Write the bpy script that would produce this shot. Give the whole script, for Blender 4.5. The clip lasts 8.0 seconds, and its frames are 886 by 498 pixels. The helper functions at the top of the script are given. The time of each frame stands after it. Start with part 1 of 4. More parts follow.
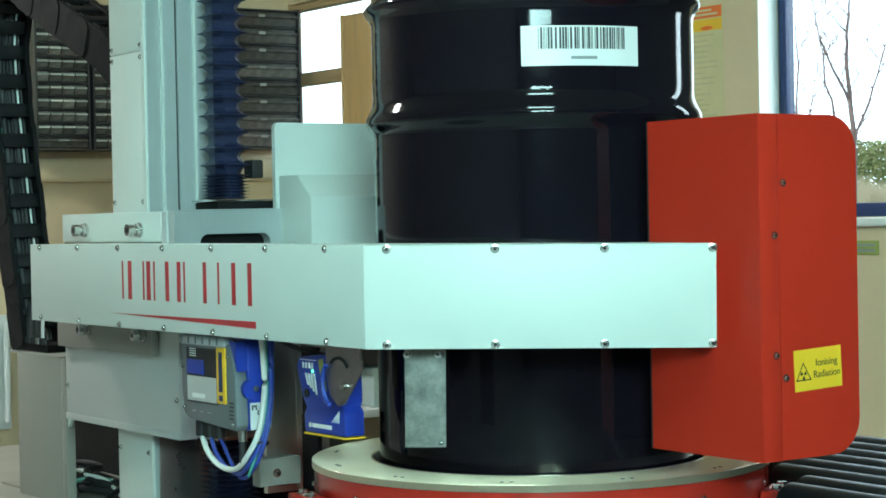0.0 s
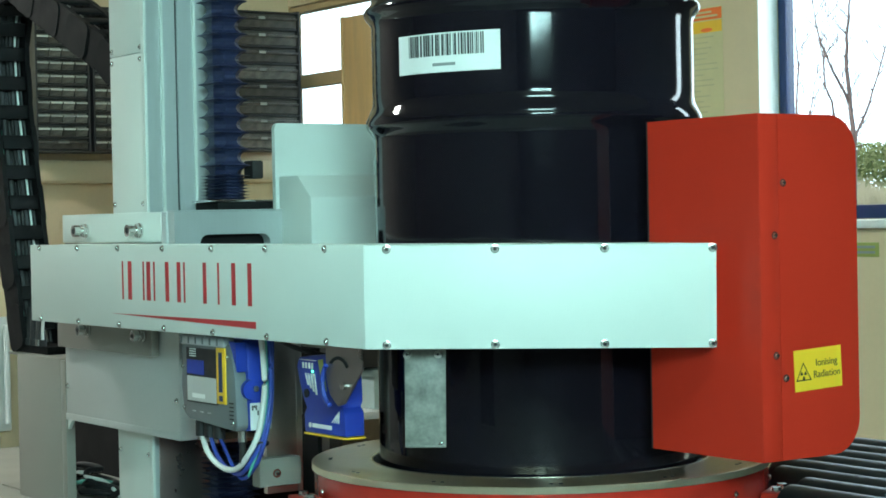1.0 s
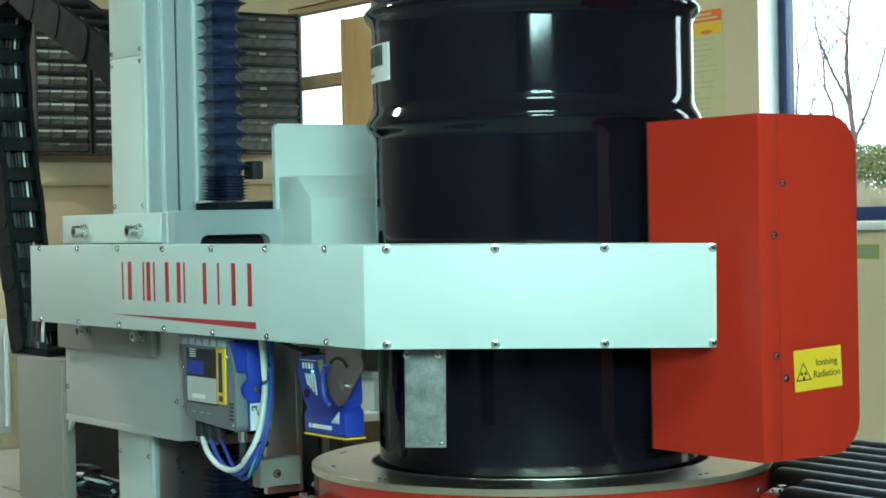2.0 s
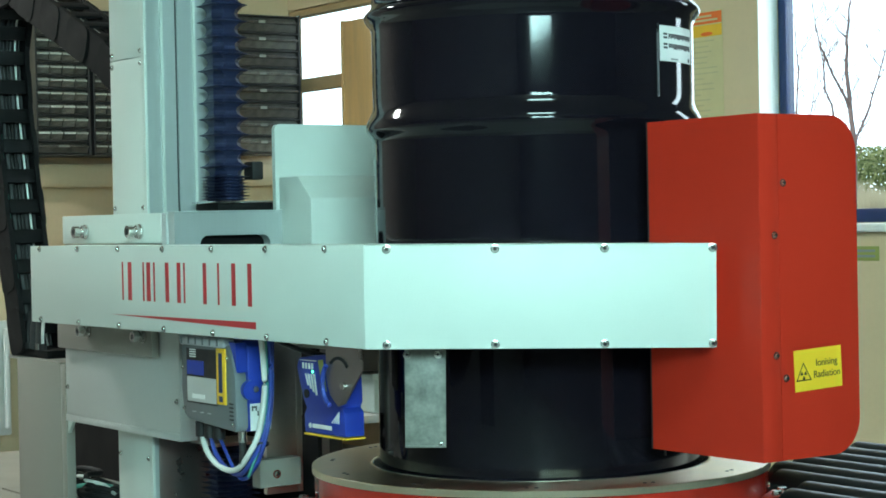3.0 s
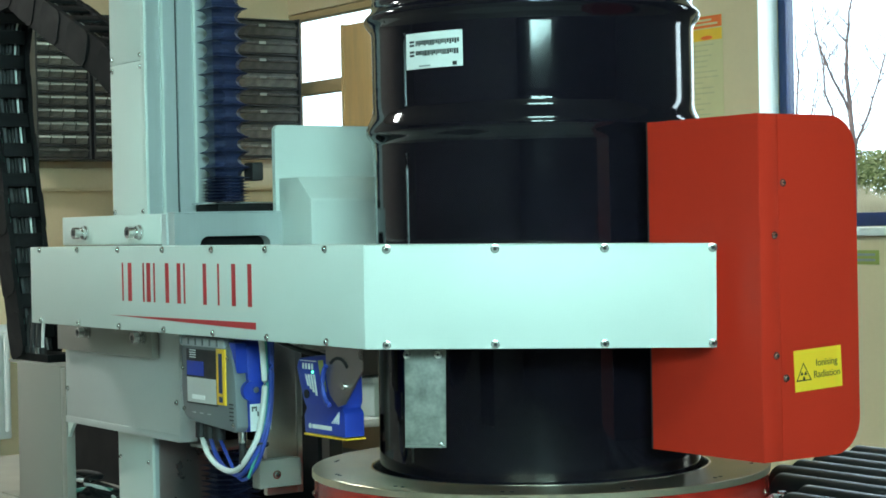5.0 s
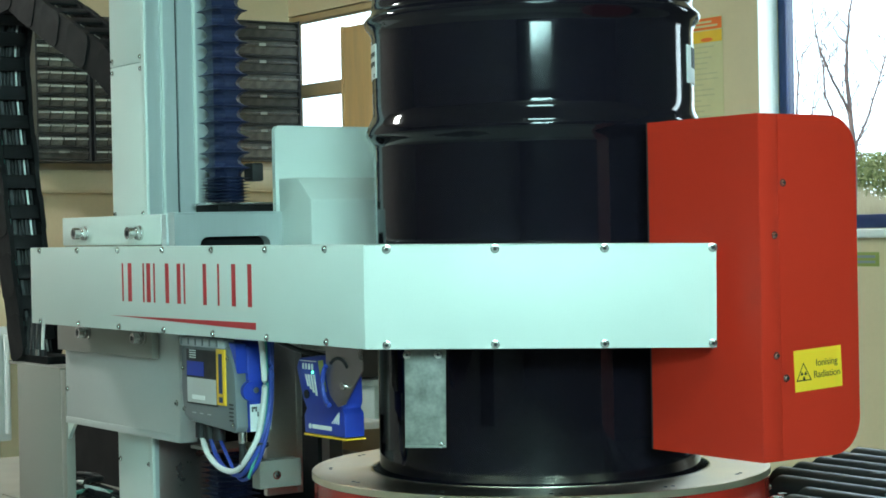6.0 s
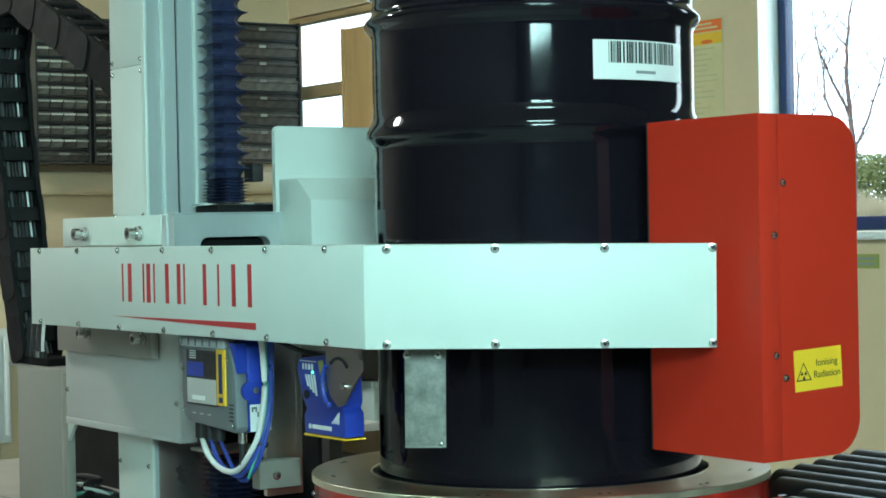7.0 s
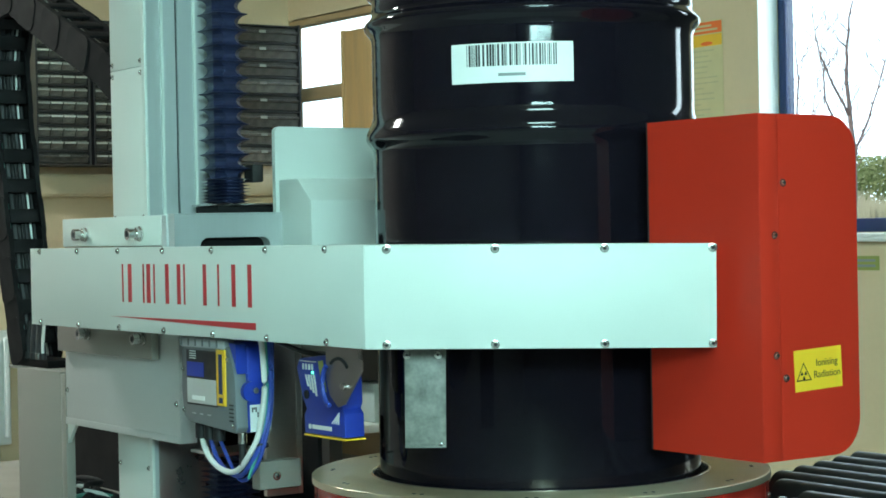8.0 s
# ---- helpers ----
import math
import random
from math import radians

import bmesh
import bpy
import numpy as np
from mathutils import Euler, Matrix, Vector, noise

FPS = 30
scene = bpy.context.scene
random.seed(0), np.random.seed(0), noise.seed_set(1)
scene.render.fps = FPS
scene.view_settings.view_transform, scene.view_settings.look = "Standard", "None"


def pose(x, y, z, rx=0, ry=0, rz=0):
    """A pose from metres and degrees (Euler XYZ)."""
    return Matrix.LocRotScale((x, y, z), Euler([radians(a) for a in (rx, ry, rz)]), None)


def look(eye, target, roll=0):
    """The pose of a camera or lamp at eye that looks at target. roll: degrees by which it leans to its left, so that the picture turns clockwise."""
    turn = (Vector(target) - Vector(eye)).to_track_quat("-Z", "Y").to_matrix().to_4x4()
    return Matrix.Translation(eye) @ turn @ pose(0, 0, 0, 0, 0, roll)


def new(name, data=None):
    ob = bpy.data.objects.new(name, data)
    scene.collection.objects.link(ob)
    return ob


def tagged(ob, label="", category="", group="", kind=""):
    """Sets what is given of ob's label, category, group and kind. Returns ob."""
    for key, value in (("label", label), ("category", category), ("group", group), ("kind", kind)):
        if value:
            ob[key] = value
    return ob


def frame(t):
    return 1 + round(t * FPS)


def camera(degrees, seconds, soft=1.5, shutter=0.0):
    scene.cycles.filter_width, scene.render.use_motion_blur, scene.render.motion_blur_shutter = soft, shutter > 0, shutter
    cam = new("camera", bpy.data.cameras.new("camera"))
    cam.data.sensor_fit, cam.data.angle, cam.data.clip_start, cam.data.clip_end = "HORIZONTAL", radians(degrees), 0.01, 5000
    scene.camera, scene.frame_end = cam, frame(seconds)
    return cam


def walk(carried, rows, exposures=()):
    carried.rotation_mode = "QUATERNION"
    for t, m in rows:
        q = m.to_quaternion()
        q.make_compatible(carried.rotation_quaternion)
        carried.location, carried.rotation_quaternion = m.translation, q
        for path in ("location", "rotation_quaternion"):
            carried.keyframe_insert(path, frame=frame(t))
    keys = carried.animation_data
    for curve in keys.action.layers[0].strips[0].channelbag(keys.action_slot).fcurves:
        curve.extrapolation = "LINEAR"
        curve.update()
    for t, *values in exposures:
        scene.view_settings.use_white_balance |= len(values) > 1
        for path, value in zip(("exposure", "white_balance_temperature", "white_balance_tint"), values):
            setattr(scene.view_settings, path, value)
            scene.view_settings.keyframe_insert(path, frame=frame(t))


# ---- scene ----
# ---- camera: a tripod that tilts slowly upwards after the rising arm ----
cam = camera(26.73, 8.0, soft=1.7)
EYE = (0.0, 0.0, 1.0)


def aim(t):
    down = math.atan((56.0 - 3.4 * t) / 3300.0)
    return look(EYE, (0.0, math.cos(down), 1.0 - math.sin(down)), -1.15)


walk(cam, [(t, aim(t)) for t in (0, 1, 2, 3, 4, 5, 6, 7, 8)],
     exposures=[(0, 0.36), (8, 0.36)])

# ---- plan: u runs along the arm towards the viewer, v across it, z up ----
M = pose(-0.122, 2.86, 0.0, 0, 0, -55.576)
RISE = 0.0236            # metres that the arm climbs in the clip
SPIN = -48.0            # degrees a second of the turntable
WALL_V, WALL_U = 2.912, -5.296
SILL, HEAD = 0.985, 2.35
WIN = (-2.06, -1.15)     # the big window, along u

# ---- light ----
world = bpy.data.worlds.new("world")
scene.world = world
world.use_nodes = True
wn = world.node_tree
sky = wn.nodes.new("ShaderNodeTexSky")
sky.sky_type = "NISHITA"
sky.sun_disc = False
sky.sun_elevation = radians(28)
sky.sun_rotation = radians(231)
sky.air_density, sky.dust_density = 1.0, 3.0
wn.links.new(sky.outputs[0], wn.nodes["Background"].inputs[0])
wn.nodes["Background"].inputs[1].default_value = 0.12


def area(name, m, w, h, watts, colour):
    lamp = bpy.data.lights.new(name, "AREA")
    lamp.shape, lamp.size, lamp.size_y, lamp.energy, lamp.color = "RECTANGLE", w, h, watts, colour
    ob = new(name, lamp)
    ob.matrix_basis = m
    return ob


sun = new("sun", bpy.data.lights.new("sun", "SUN"))
sun.data.energy, sun.data.angle, sun.data.color = 1.5, radians(14), (1.0, 0.97, 0.92)
sun.matrix_basis = look((0, 0, 5), (0.55, 0.45, 4.5))

# daylight in the window openings
day = (0.74, 0.95, 1.0)
area("side_window_light", M @ look((-0.55, WALL_V + 1.2, 2.0), (-0.75, WALL_V - 1.0, 1.6)), 2.0, 1.8, 62, day)
area("rear_window_light", M @ look((6.08, -3.2, 2.54), (0.0, 0.4, 1.0)), 1.95, 1.1, 290, (0.56, 1.0, 0.99))

# ---- materials ----


def mat(name, colour, rough=0.5, metal=0.0, vary=0.08, scale=6.0, bump=0.05, fine=120.0, coat=0.0, per_piece=0.0, stretch=(1, 1, 1), spec=0.5):
    m = bpy.data.materials.new(name)
    m.use_nodes = True
    nt = m.node_tree
    b = nt.nodes["Principled BSDF"]
    tc = nt.nodes.new("ShaderNodeTexCoord")
    mp = nt.nodes.new("ShaderNodeMapping")
    mp.inputs["Scale"].default_value = stretch
    nt.links.new(tc.outputs["Object"], mp.inputs[0])
    n1 = nt.nodes.new("ShaderNodeTexNoise")
    n1.inputs["Scale"].default_value, n1.inputs["Detail"].default_value = scale, 4
    n2 = nt.nodes.new("ShaderNodeTexNoise")
    n2.inputs["Scale"].default_value, n2.inputs["Detail"].default_value = fine, 3
    nt.links.new(mp.outputs[0], n1.inputs[0])
    nt.links.new(mp.outputs[0], n2.inputs[0])
    add = nt.nodes.new("ShaderNodeMath")
    add.operation = "MULTIPLY_ADD"
    add.inputs[1].default_value = 0.4
    nt.links.new(n2.outputs[0], add.inputs[0])
    nt.links.new(n1.outputs[0], add.inputs[2])
    ramp = nt.nodes.new("ShaderNodeMapRange")
    ramp.inputs["From Min"].default_value, ramp.inputs["From Max"].default_value = 0.4, 1.0
    ramp.inputs["To Min"].default_value, ramp.inputs["To Max"].default_value = 1 - vary, 1 + vary
    nt.links.new(add.outputs[0], ramp.inputs[0])
    value = ramp.outputs[0]
    if per_piece:
        oi = nt.nodes.new("ShaderNodeObjectInfo")
        r2 = nt.nodes.new("ShaderNodeMapRange")
        r2.inputs["To Min"].default_value, r2.inputs["To Max"].default_value = 1 - per_piece, 1 + per_piece
        nt.links.new(oi.outputs["Random"], r2.inputs[0])
        mu = nt.nodes.new("ShaderNodeMath")
        mu.operation = "MULTIPLY"
        nt.links.new(value, mu.inputs[0])
        nt.links.new(r2.outputs[0], mu.inputs[1])
        value = mu.outputs[0]
    mix = nt.nodes.new("ShaderNodeVectorMath")
    mix.operation = "SCALE"
    mix.inputs[0].default_value = colour
    nt.links.new(value, mix.inputs["Scale"])
    nt.links.new(mix.outputs[0], b.inputs["Base Color"])
    rr = nt.nodes.new("ShaderNodeMapRange")
    rr.inputs["From Min"].default_value, rr.inputs["From Max"].default_value = 0.3, 0.7
    rr.inputs["To Min"].default_value, rr.inputs["To Max"].default_value = rough * 0.85, min(1, rough * 1.15)
    nt.links.new(n1.outputs[0], rr.inputs[0])
    nt.links.new(rr.outputs[0], b.inputs["Roughness"])
    b.inputs["Metallic"].default_value = metal
    b.inputs["Coat Weight"].default_value = coat
    b.inputs["Coat Roughness"].default_value = 0.06
    b.inputs["Specular IOR Level"].default_value = spec
    if bump:
        bp = nt.nodes.new("ShaderNodeBump")
        bp.inputs["Strength"].default_value, bp.inputs["Distance"].default_value = bump, 0.002
        nt.links.new(n2.outputs[0], bp.inputs["Height"])
        nt.links.new(bp.outputs[0], b.inputs["Normal"])
    return m


def glow(name, colour, strength):
    m = bpy.data.materials.new(name)
    m.use_nodes = True
    b = m.node_tree.nodes["Principled BSDF"]
    b.inputs["Base Color"].default_value = (*colour, 1)
    b.inputs["Emission Color"].default_value = (*colour, 1)
    b.inputs["Emission Strength"].default_value = strength
    return m


WHITE = mat("white powder coat", (0.62, 0.69, 0.645), 0.42, 0, 0.04, 5, 0.12, 500)
RED = mat("red powder coat", (0.50, 0.026, 0.011), 0.42, 0, 0.05, 5, 0.12, 500, spec=0.3)
RED_GLOSS = mat("red gloss paint", (0.46, 0.025, 0.014), 0.2, 0, 0.05, 5, 0.03, 300)
DRUM = mat("black gloss paint", (0.0062, 0.0050, 0.0082), 0.075, 0, 0.2, 4, 0.012, 14, spec=0.29)
# black like the drum, but lightened to stand for the ridge's glint
WELD = mat("black weld bead with glint in its colour", (0.06, 0.064, 0.068), 0.3, 0, 0.2, 60, 0.2, 200)
STEEL = mat("brushed steel", (0.55, 0.53, 0.48), 0.34, 1, 0.1, 8, 0.05, 160)
PLATE = mat("brushed steel plate", (0.87, 0.735, 0.555), 0.40, 1, 0.10, 7, 0.04, 180)
CHROME = mat("bright screw steel", (0.66, 0.65, 0.63), 0.20, 1, 0.1, 30, 0.02, 300)
ALU = mat("anodised aluminium", (0.46, 0.51, 0.51), 0.42, 0.35, 0.06, 3, 0.05, 200, stretch=(1, 1, 0.05))
GREYPAINT = mat("grey machine paint", (0.26, 0.245, 0.215), 0.45, 0, 0.05, 4, 0.08, 400)
ZINC = mat("zinc plated sheet", (0.185, 0.19, 0.168), 0.5, 0.15, 0.5, 45, 0.05, 160)
BELLOW = mat("blue coated fabric", (0.010, 0.016, 0.052), 0.46, 0, 0.12, 30, 0.15, 600)
CHAIN = mat("black chain plastic", (0.005, 0.005, 0.0055), 0.65, 0, 0.15, 14, 0.1, 300, spec=0.18)
BLACK = mat("black rubber", (0.012, 0.012, 0.013), 0.6, 0, 0.15, 20, 0.1, 300)
# near-black puts the shade of recesses into the colour; also on plain dark parts
DARK = mat("near-black for recess shade and dark parts", (0.008, 0.008, 0.009), 0.7, 0, 0.2, 6, 0.1, 100, spec=0.2)
SATIN = mat("satin zinc sheet", (0.58, 0.60, 0.58), 0.38, 0.3, 0.05, 3, 0.04, 200)
BRACKET = mat("dull steel bracket", (0.30, 0.27, 0.26), 0.3, 0.9, 0.1, 20, 0.03, 300)
# dark sheet added on the shield for the drum to mirror
LINER_DARK = mat("dark liner sheet", (0.02, 0.02, 0.024), 0.6, 0, 0.2, 12, 0.1, 200)
BLUE = mat("blue scanner plastic", (0.015, 0.045, 0.36), 0.36, 0, 0.06, 20, 0.1, 500)
GREY = mat("grey scanner plastic", (0.15, 0.17, 0.18), 0.45, 0, 0.08, 20, 0.12, 600)
YELLOW = mat("yellow label", (0.88, 0.52, 0.03), 0.45, 0, 0.04, 20, 0.0, 300)
PAPER = mat("white label", (0.80, 0.82, 0.80), 0.4, 0, 0.03, 20, 0.0, 300)
INK = mat("black print", (0.02, 0.02, 0.022), 0.5, 0, 0.1, 40, 0.0, 300)
GREYINK = mat("grey print", (0.25, 0.27, 0.27), 0.5, 0, 0.1, 40, 0.0, 300)
REDINK = mat("red lettering film", (0.50, 0.03, 0.035), 0.4, 0, 0.05, 30, 0.0, 300)
CABLE_W = mat("white cable sheath", (0.68, 0.70, 0.66), 0.45, 0, 0.05, 20, 0.05, 300)
CABLE_G = mat("green cable sheath", (0.06, 0.30, 0.24), 0.45, 0, 0.05, 20, 0.05, 300)
CABLE_B = mat("blue cable sheath", (0.02, 0.05, 0.30), 0.45, 0, 0.05, 20, 0.05, 300)
CLEAR = mat("milky plastic", (0.45, 0.48, 0.50), 0.25, 0, 0.05, 20, 0.02, 300)
CREAM = mat("cream wall paint", (0.70, 0.55, 0.35), 0.6, 0, 0.05, 3, 0.25, 60)
REVEAL = mat("white plaster", (0.78, 0.80, 0.78), 0.7, 0, 0.06, 6, 0.25, 80)
FLOOR = mat("grey screed", (0.23, 0.225, 0.21), 0.5, 0, 0.2, 3, 0.2, 60)
CEIL = mat("ceiling board", (0.50, 0.42, 0.32), 0.8, 0, 0.05, 3, 0.2, 60)
FRAME = mat("blue window paint", (0.010, 0.028, 0.105), 0.35, 0, 0.08, 10, 0.05, 300)
WOOD = mat("pale plywood", (0.60, 0.38, 0.17), 0.5, 0, 0.16, 5, 0.1, 60, stretch=(6, 6, 0.6))
PINE = mat("pine glazing bar", (0.48, 0.33, 0.17), 0.5, 0, 0.12, 6, 0.1, 60, stretch=(0.6, 6, 6))
DRAWER = mat("smoky drawer plastic", (0.115, 0.105, 0.092), 0.40, 0, 0.6, 28, 0.1, 120, per_piece=0.5)
TICKET = mat("drawer ticket", (0.40, 0.41, 0.37), 0.5, 0, 0.2, 30, 0.0, 300, per_piece=0.35)
CASE = mat("dark cabinet steel", (0.03, 0.03, 0.032), 0.45, 0, 0.1, 10, 0.05, 300)
ROLLER = mat("black roller sleeve", (0.016, 0.018, 0.020), 0.36, 0, 0.15, 10, 0.05, 300, spec=0.28)
RADIATOR = mat("radiator enamel", (0.72, 0.74, 0.72), 0.35, 0, 0.04, 5, 0.05, 300)
ORANGE = mat("orange print", (0.88, 0.16, 0.02), 0.5, 0, 0.05, 20, 0.0, 300)
POSTER = mat("cream poster paper", (0.66, 0.58, 0.32), 0.5, 0, 0.05, 20, 0.0, 300)
LIME = mat("green card", (0.30, 0.33, 0.08), 0.5, 0, 0.05, 20, 0.0, 300)
GRASS = mat("rough grass", (0.09, 0.12, 0.045), 0.9, 0, 0.4, 1.0, 0.3, 8)
LEAF = mat("hedge leaf", (0.30, 0.42, 0.20), 0.7, 0, 0.4, 1.0, 0.0, 8)
CRATE = mat("pale teal crate plastic", (0.46, 0.57, 0.56), 0.5, 0, 0.1, 8, 0.1, 200)
STRAW = mat("pale winter grass", (0.55, 0.62, 0.48), 0.8, 0, 0.3, 1.0, 0.0, 8)
BARK = mat("bare bark", (0.32, 0.29, 0.30), 0.9, 0, 0.3, 6, 0.3, 40)
LIT = glow("light diffuser", (0.58, 1.0, 0.97), 36.0)
LIT_DIM = glow("dim light diffuser", (0.92, 1.0, 0.94), 146.0)
# tone of unseen walls, set for the brownish reflection on the drum's left
UNSEEN_BUFF = mat("unseen wall, buff for reflections", (0.19, 0.16, 0.15), 0.7, 0, 0.06, 3, 0.25, 60)
# dark colour for unseen walls, added so that the drum mirrors little light
UNSEEN_DARK = mat("unseen wall, dark for reflections", (0.07, 0.06, 0.062), 0.7, 0, 0.06, 3, 0.25, 60)
LED = glow("green indicator", (0.1, 1.0, 0.4), 3.0)



def brushed(m, amount, axis):
    """Gives a metal a straight grain along an axis of its object."""
    nt = m.node_tree
    b = nt.nodes["Principled BSDF"]
    vt = nt.nodes.new("ShaderNodeVectorTransform")
    vt.vector_type, vt.convert_from, vt.convert_to = "VECTOR", "OBJECT", "WORLD"
    vt.inputs[0].default_value = axis
    nt.links.new(vt.outputs[0], b.inputs["Tangent"])
    b.inputs["Anisotropic"].default_value = amount


brushed(PLATE, 0.95, (-0.139, 0.990, 0))

GLASS = bpy.data.materials.new("window glass")
GLASS.use_nodes = True
gb = GLASS.node_tree.nodes["Principled BSDF"]
gb.inputs["Transmission Weight"].default_value, gb.inputs["Roughness"].default_value, gb.inputs["IOR"].default_value = 1.0, 0.0, 1.05

# ---- building blocks ----


def box(bm, lo, hi, bevel=0.0, m=None):
    vs = [bm.verts.new((x, y, z)) for x in (lo[0], hi[0]) for y in (lo[1], hi[1]) for z in (lo[2], hi[2])]
    fs = [bm.faces.new([vs[i] for i in f]) for f in
          ((0, 1, 3, 2), (4, 6, 7, 5), (0, 4, 5, 1), (2, 3, 7, 6), (0, 2, 6, 4), (1, 5, 7, 3))]
    if bevel:
        r = bmesh.ops.bevel(bm, geom=list({e for f in fs for e in f.edges}), offset=bevel, segments=2, affect="EDGES", profile=0.5)
        vs = list({v for f in r["faces"] for v in f.verts} | {v for v in vs if v.is_valid})
    if m is not None:
        bmesh.ops.transform(bm, matrix=m, verts=[v for v in vs if v.is_valid])
    return bm


def fresh():
    return bmesh.new()


def boxes(*items, bevel=0.0):
    bm = fresh()
    for lo, hi in items:
        box(bm, lo, hi, bevel)
    return bm


def rod(bm, p, q, r, n=16, r2=None):
    p, q = Vector(p), Vector(q)
    turn = (q - p).to_track_quat("Z", "Y").to_matrix().to_4x4()
    made = bmesh.ops.create_cone(bm, cap_ends=True, segments=n, radius1=r, radius2=r if r2 is None else r2, depth=(q - p).length)
    bmesh.ops.transform(bm, matrix=Matrix.Translation((p + q) / 2) @ turn, verts=made["verts"])
    return bm


def lathe(bm, profile, n=96, closed=False):
    rings = [[bm.verts.new((r * math.cos(2 * math.pi * i / n), r * math.sin(2 * math.pi * i / n), z)) for i in range(n)] for r, z in profile]
    pairs = list(zip(rings, rings[1:])) + ([(rings[-1], rings[0])] if closed else [])
    for a, b in pairs:
        for i in range(n):
            bm.faces.new((a[i], a[(i + 1) % n], b[(i + 1) % n], b[i]))
    return bm


def slab(bm, outline, axis, lo, hi):
    """A prism of an outline (pairs) between lo and hi along an axis; the pairs fill the other two axes in order."""
    def at(p, h):
        c = list(p)
        c.insert(axis, h)
        return bm.verts.new(c)
    a = [at(p, lo) for p in outline]
    b = [at(p, hi) for p in outline]
    bm.faces.new(a[::-1])
    bm.faces.new(b)
    for i in range(len(a)):
        j = (i + 1) % len(a)
        bm.faces.new((a[i], a[j], b[j], b[i]))
    bmesh.ops.recalc_face_normals(bm, faces=bm.faces)
    return bm


def tube(bm, pts, r, n=10):
    """A round cable through points, smoothed."""
    pts = [Vector(p) for p in pts]
    fine = []
    for i in range(len(pts) - 1):
        p0, p1, p2, p3 = pts[max(i - 1, 0)], pts[i], pts[i + 1], pts[min(i + 2, len(pts) - 1)]
        for k in range(6):
            s = k / 6
            fine.append(0.5 * (2 * p1 + (p2 - p0) * s + (2 * p0 - 5 * p1 + 4 * p2 - p3) * s * s + (3 * p1 - p0 - 3 * p2 + p3) * s ** 3))
    fine.append(pts[-1])
    rings = []
    for i, p in enumerate(fine):
        d = (fine[min(i + 1, len(fine) - 1)] - fine[max(i - 1, 0)]).normalized()
        q = d.to_track_quat("Z", "Y")
        rings.append([bm.verts.new(p + q @ Vector((r * math.cos(2 * math.pi * k / n), r * math.sin(2 * math.pi * k / n), 0))) for k in range(n)])
    for a, b in zip(rings, rings[1:]):
        for k in range(n):
            bm.faces.new((a[k], a[(k + 1) % n], b[(k + 1) % n], b[k]))
    bm.faces.new(rings[0][::-1])
    bm.faces.new(rings[-1])
    return bm


def mesh_of(name, bm, material, smooth=False):
    bmesh.ops.recalc_face_normals(bm, faces=bm.faces)
    me = bpy.data.meshes.new(name)
    bm.to_mesh(me)
    bm.free()
    me.materials.append(material)
    if smooth:
        me.polygons.foreach_set("use_smooth", [True] * len(me.polygons))
        me.set_sharp_from_angle(angle=radians(35))
    return me


def part(name, bm, material, parent, label="", smooth=True, at=None):
    ob = new(name, bm if isinstance(bm, bpy.types.Mesh) else mesh_of(name, bm, material, smooth))
    ob.parent = parent
    if at is not None:
        ob.matrix_basis = at
    return tagged(ob, label)


def thing(name, label, category, m=None, group="", kind=""):
    ob = new(name)
    ob.matrix_basis = M if m is None else m
    return tagged(ob, label, category, group, kind)


def structure(name, bm, material, label="", category="", smooth=False):
    ob = new(name, mesh_of(name, bm, material, smooth))
    ob.matrix_basis = M
    return tagged(ob, label, category, "", "structure")


def rounded(x0, x1, y0, y1, r, n=6, corners=(1, 1, 1, 1)):
    """An outline of a rectangle with rounded corners: low-low, high-low, high-high, low-high."""
    out = []
    for k, (cx, cy, sx, sy) in enumerate(((x0, y0, 1, 1), (x1, y0, -1, 1), (x1, y1, -1, -1), (x0, y1, 1, -1))):
        if not corners[k] or r == 0:
            out.append((cx, cy))
            continue
        for i in range(n + 1):
            a = radians(180 + 90 * k + 90 * i / n)
            out.append((cx + sx * r + r * math.cos(a), cy + sy * r + r * math.sin(a)))
    return out


SCREW = None


def screw_mesh():
    """A dome-headed screw with a washer and a hexagon socket, along -y."""
    bm = fresh()
    lathe(bm, [(0.0001, 0.0), (0.0062, 0.0), (0.0062, 0.0012), (0.0046, 0.0014), (0.0044, 0.0030), (0.0036, 0.0043), (0.0024, 0.0047), (0.0022, 0.0028), (0.0001, 0.0028)], 14)
    bmesh.ops.rotate(bm, verts=bm.verts, cent=(0, 0, 0), matrix=Matrix.Rotation(radians(90), 3, "X"))
    me = mesh_of("screw", bm, CHROME, True)
    me.materials.append(BLACK)
    for f in me.polygons:
        if max(math.hypot(me.vertices[i].co.x, me.vertices[i].co.z) for i in f.vertices) < 0.0025:
            f.material_index = 1
    return me


SCREW = screw_mesh()


def screw(parent, x, y, z, rz=0, size=1.0, name="screw"):
    return part(name, SCREW, None, parent, at=pose(x, y, z, 0, 0, rz) @ Matrix.Scale(size, 4))

# ---- room ----


def wall_with_holes(name, u0, u1, z1, v0, v1, holes, label, paint):
    bm = fresh()
    x = u0
    for a, b, lo, hi in holes:
        if a - x > 0.001:
            box(bm, (x, v0, 0), (a, v1, z1))
        box(bm, (a, v0, 0), (b, v1, lo))
        box(bm, (a, v0, hi), (b, v1, z1))
        x = b
    box(bm, (x, v0, 0), (u1, v1, z1))
    return structure(name, bm, paint, label, "wall")


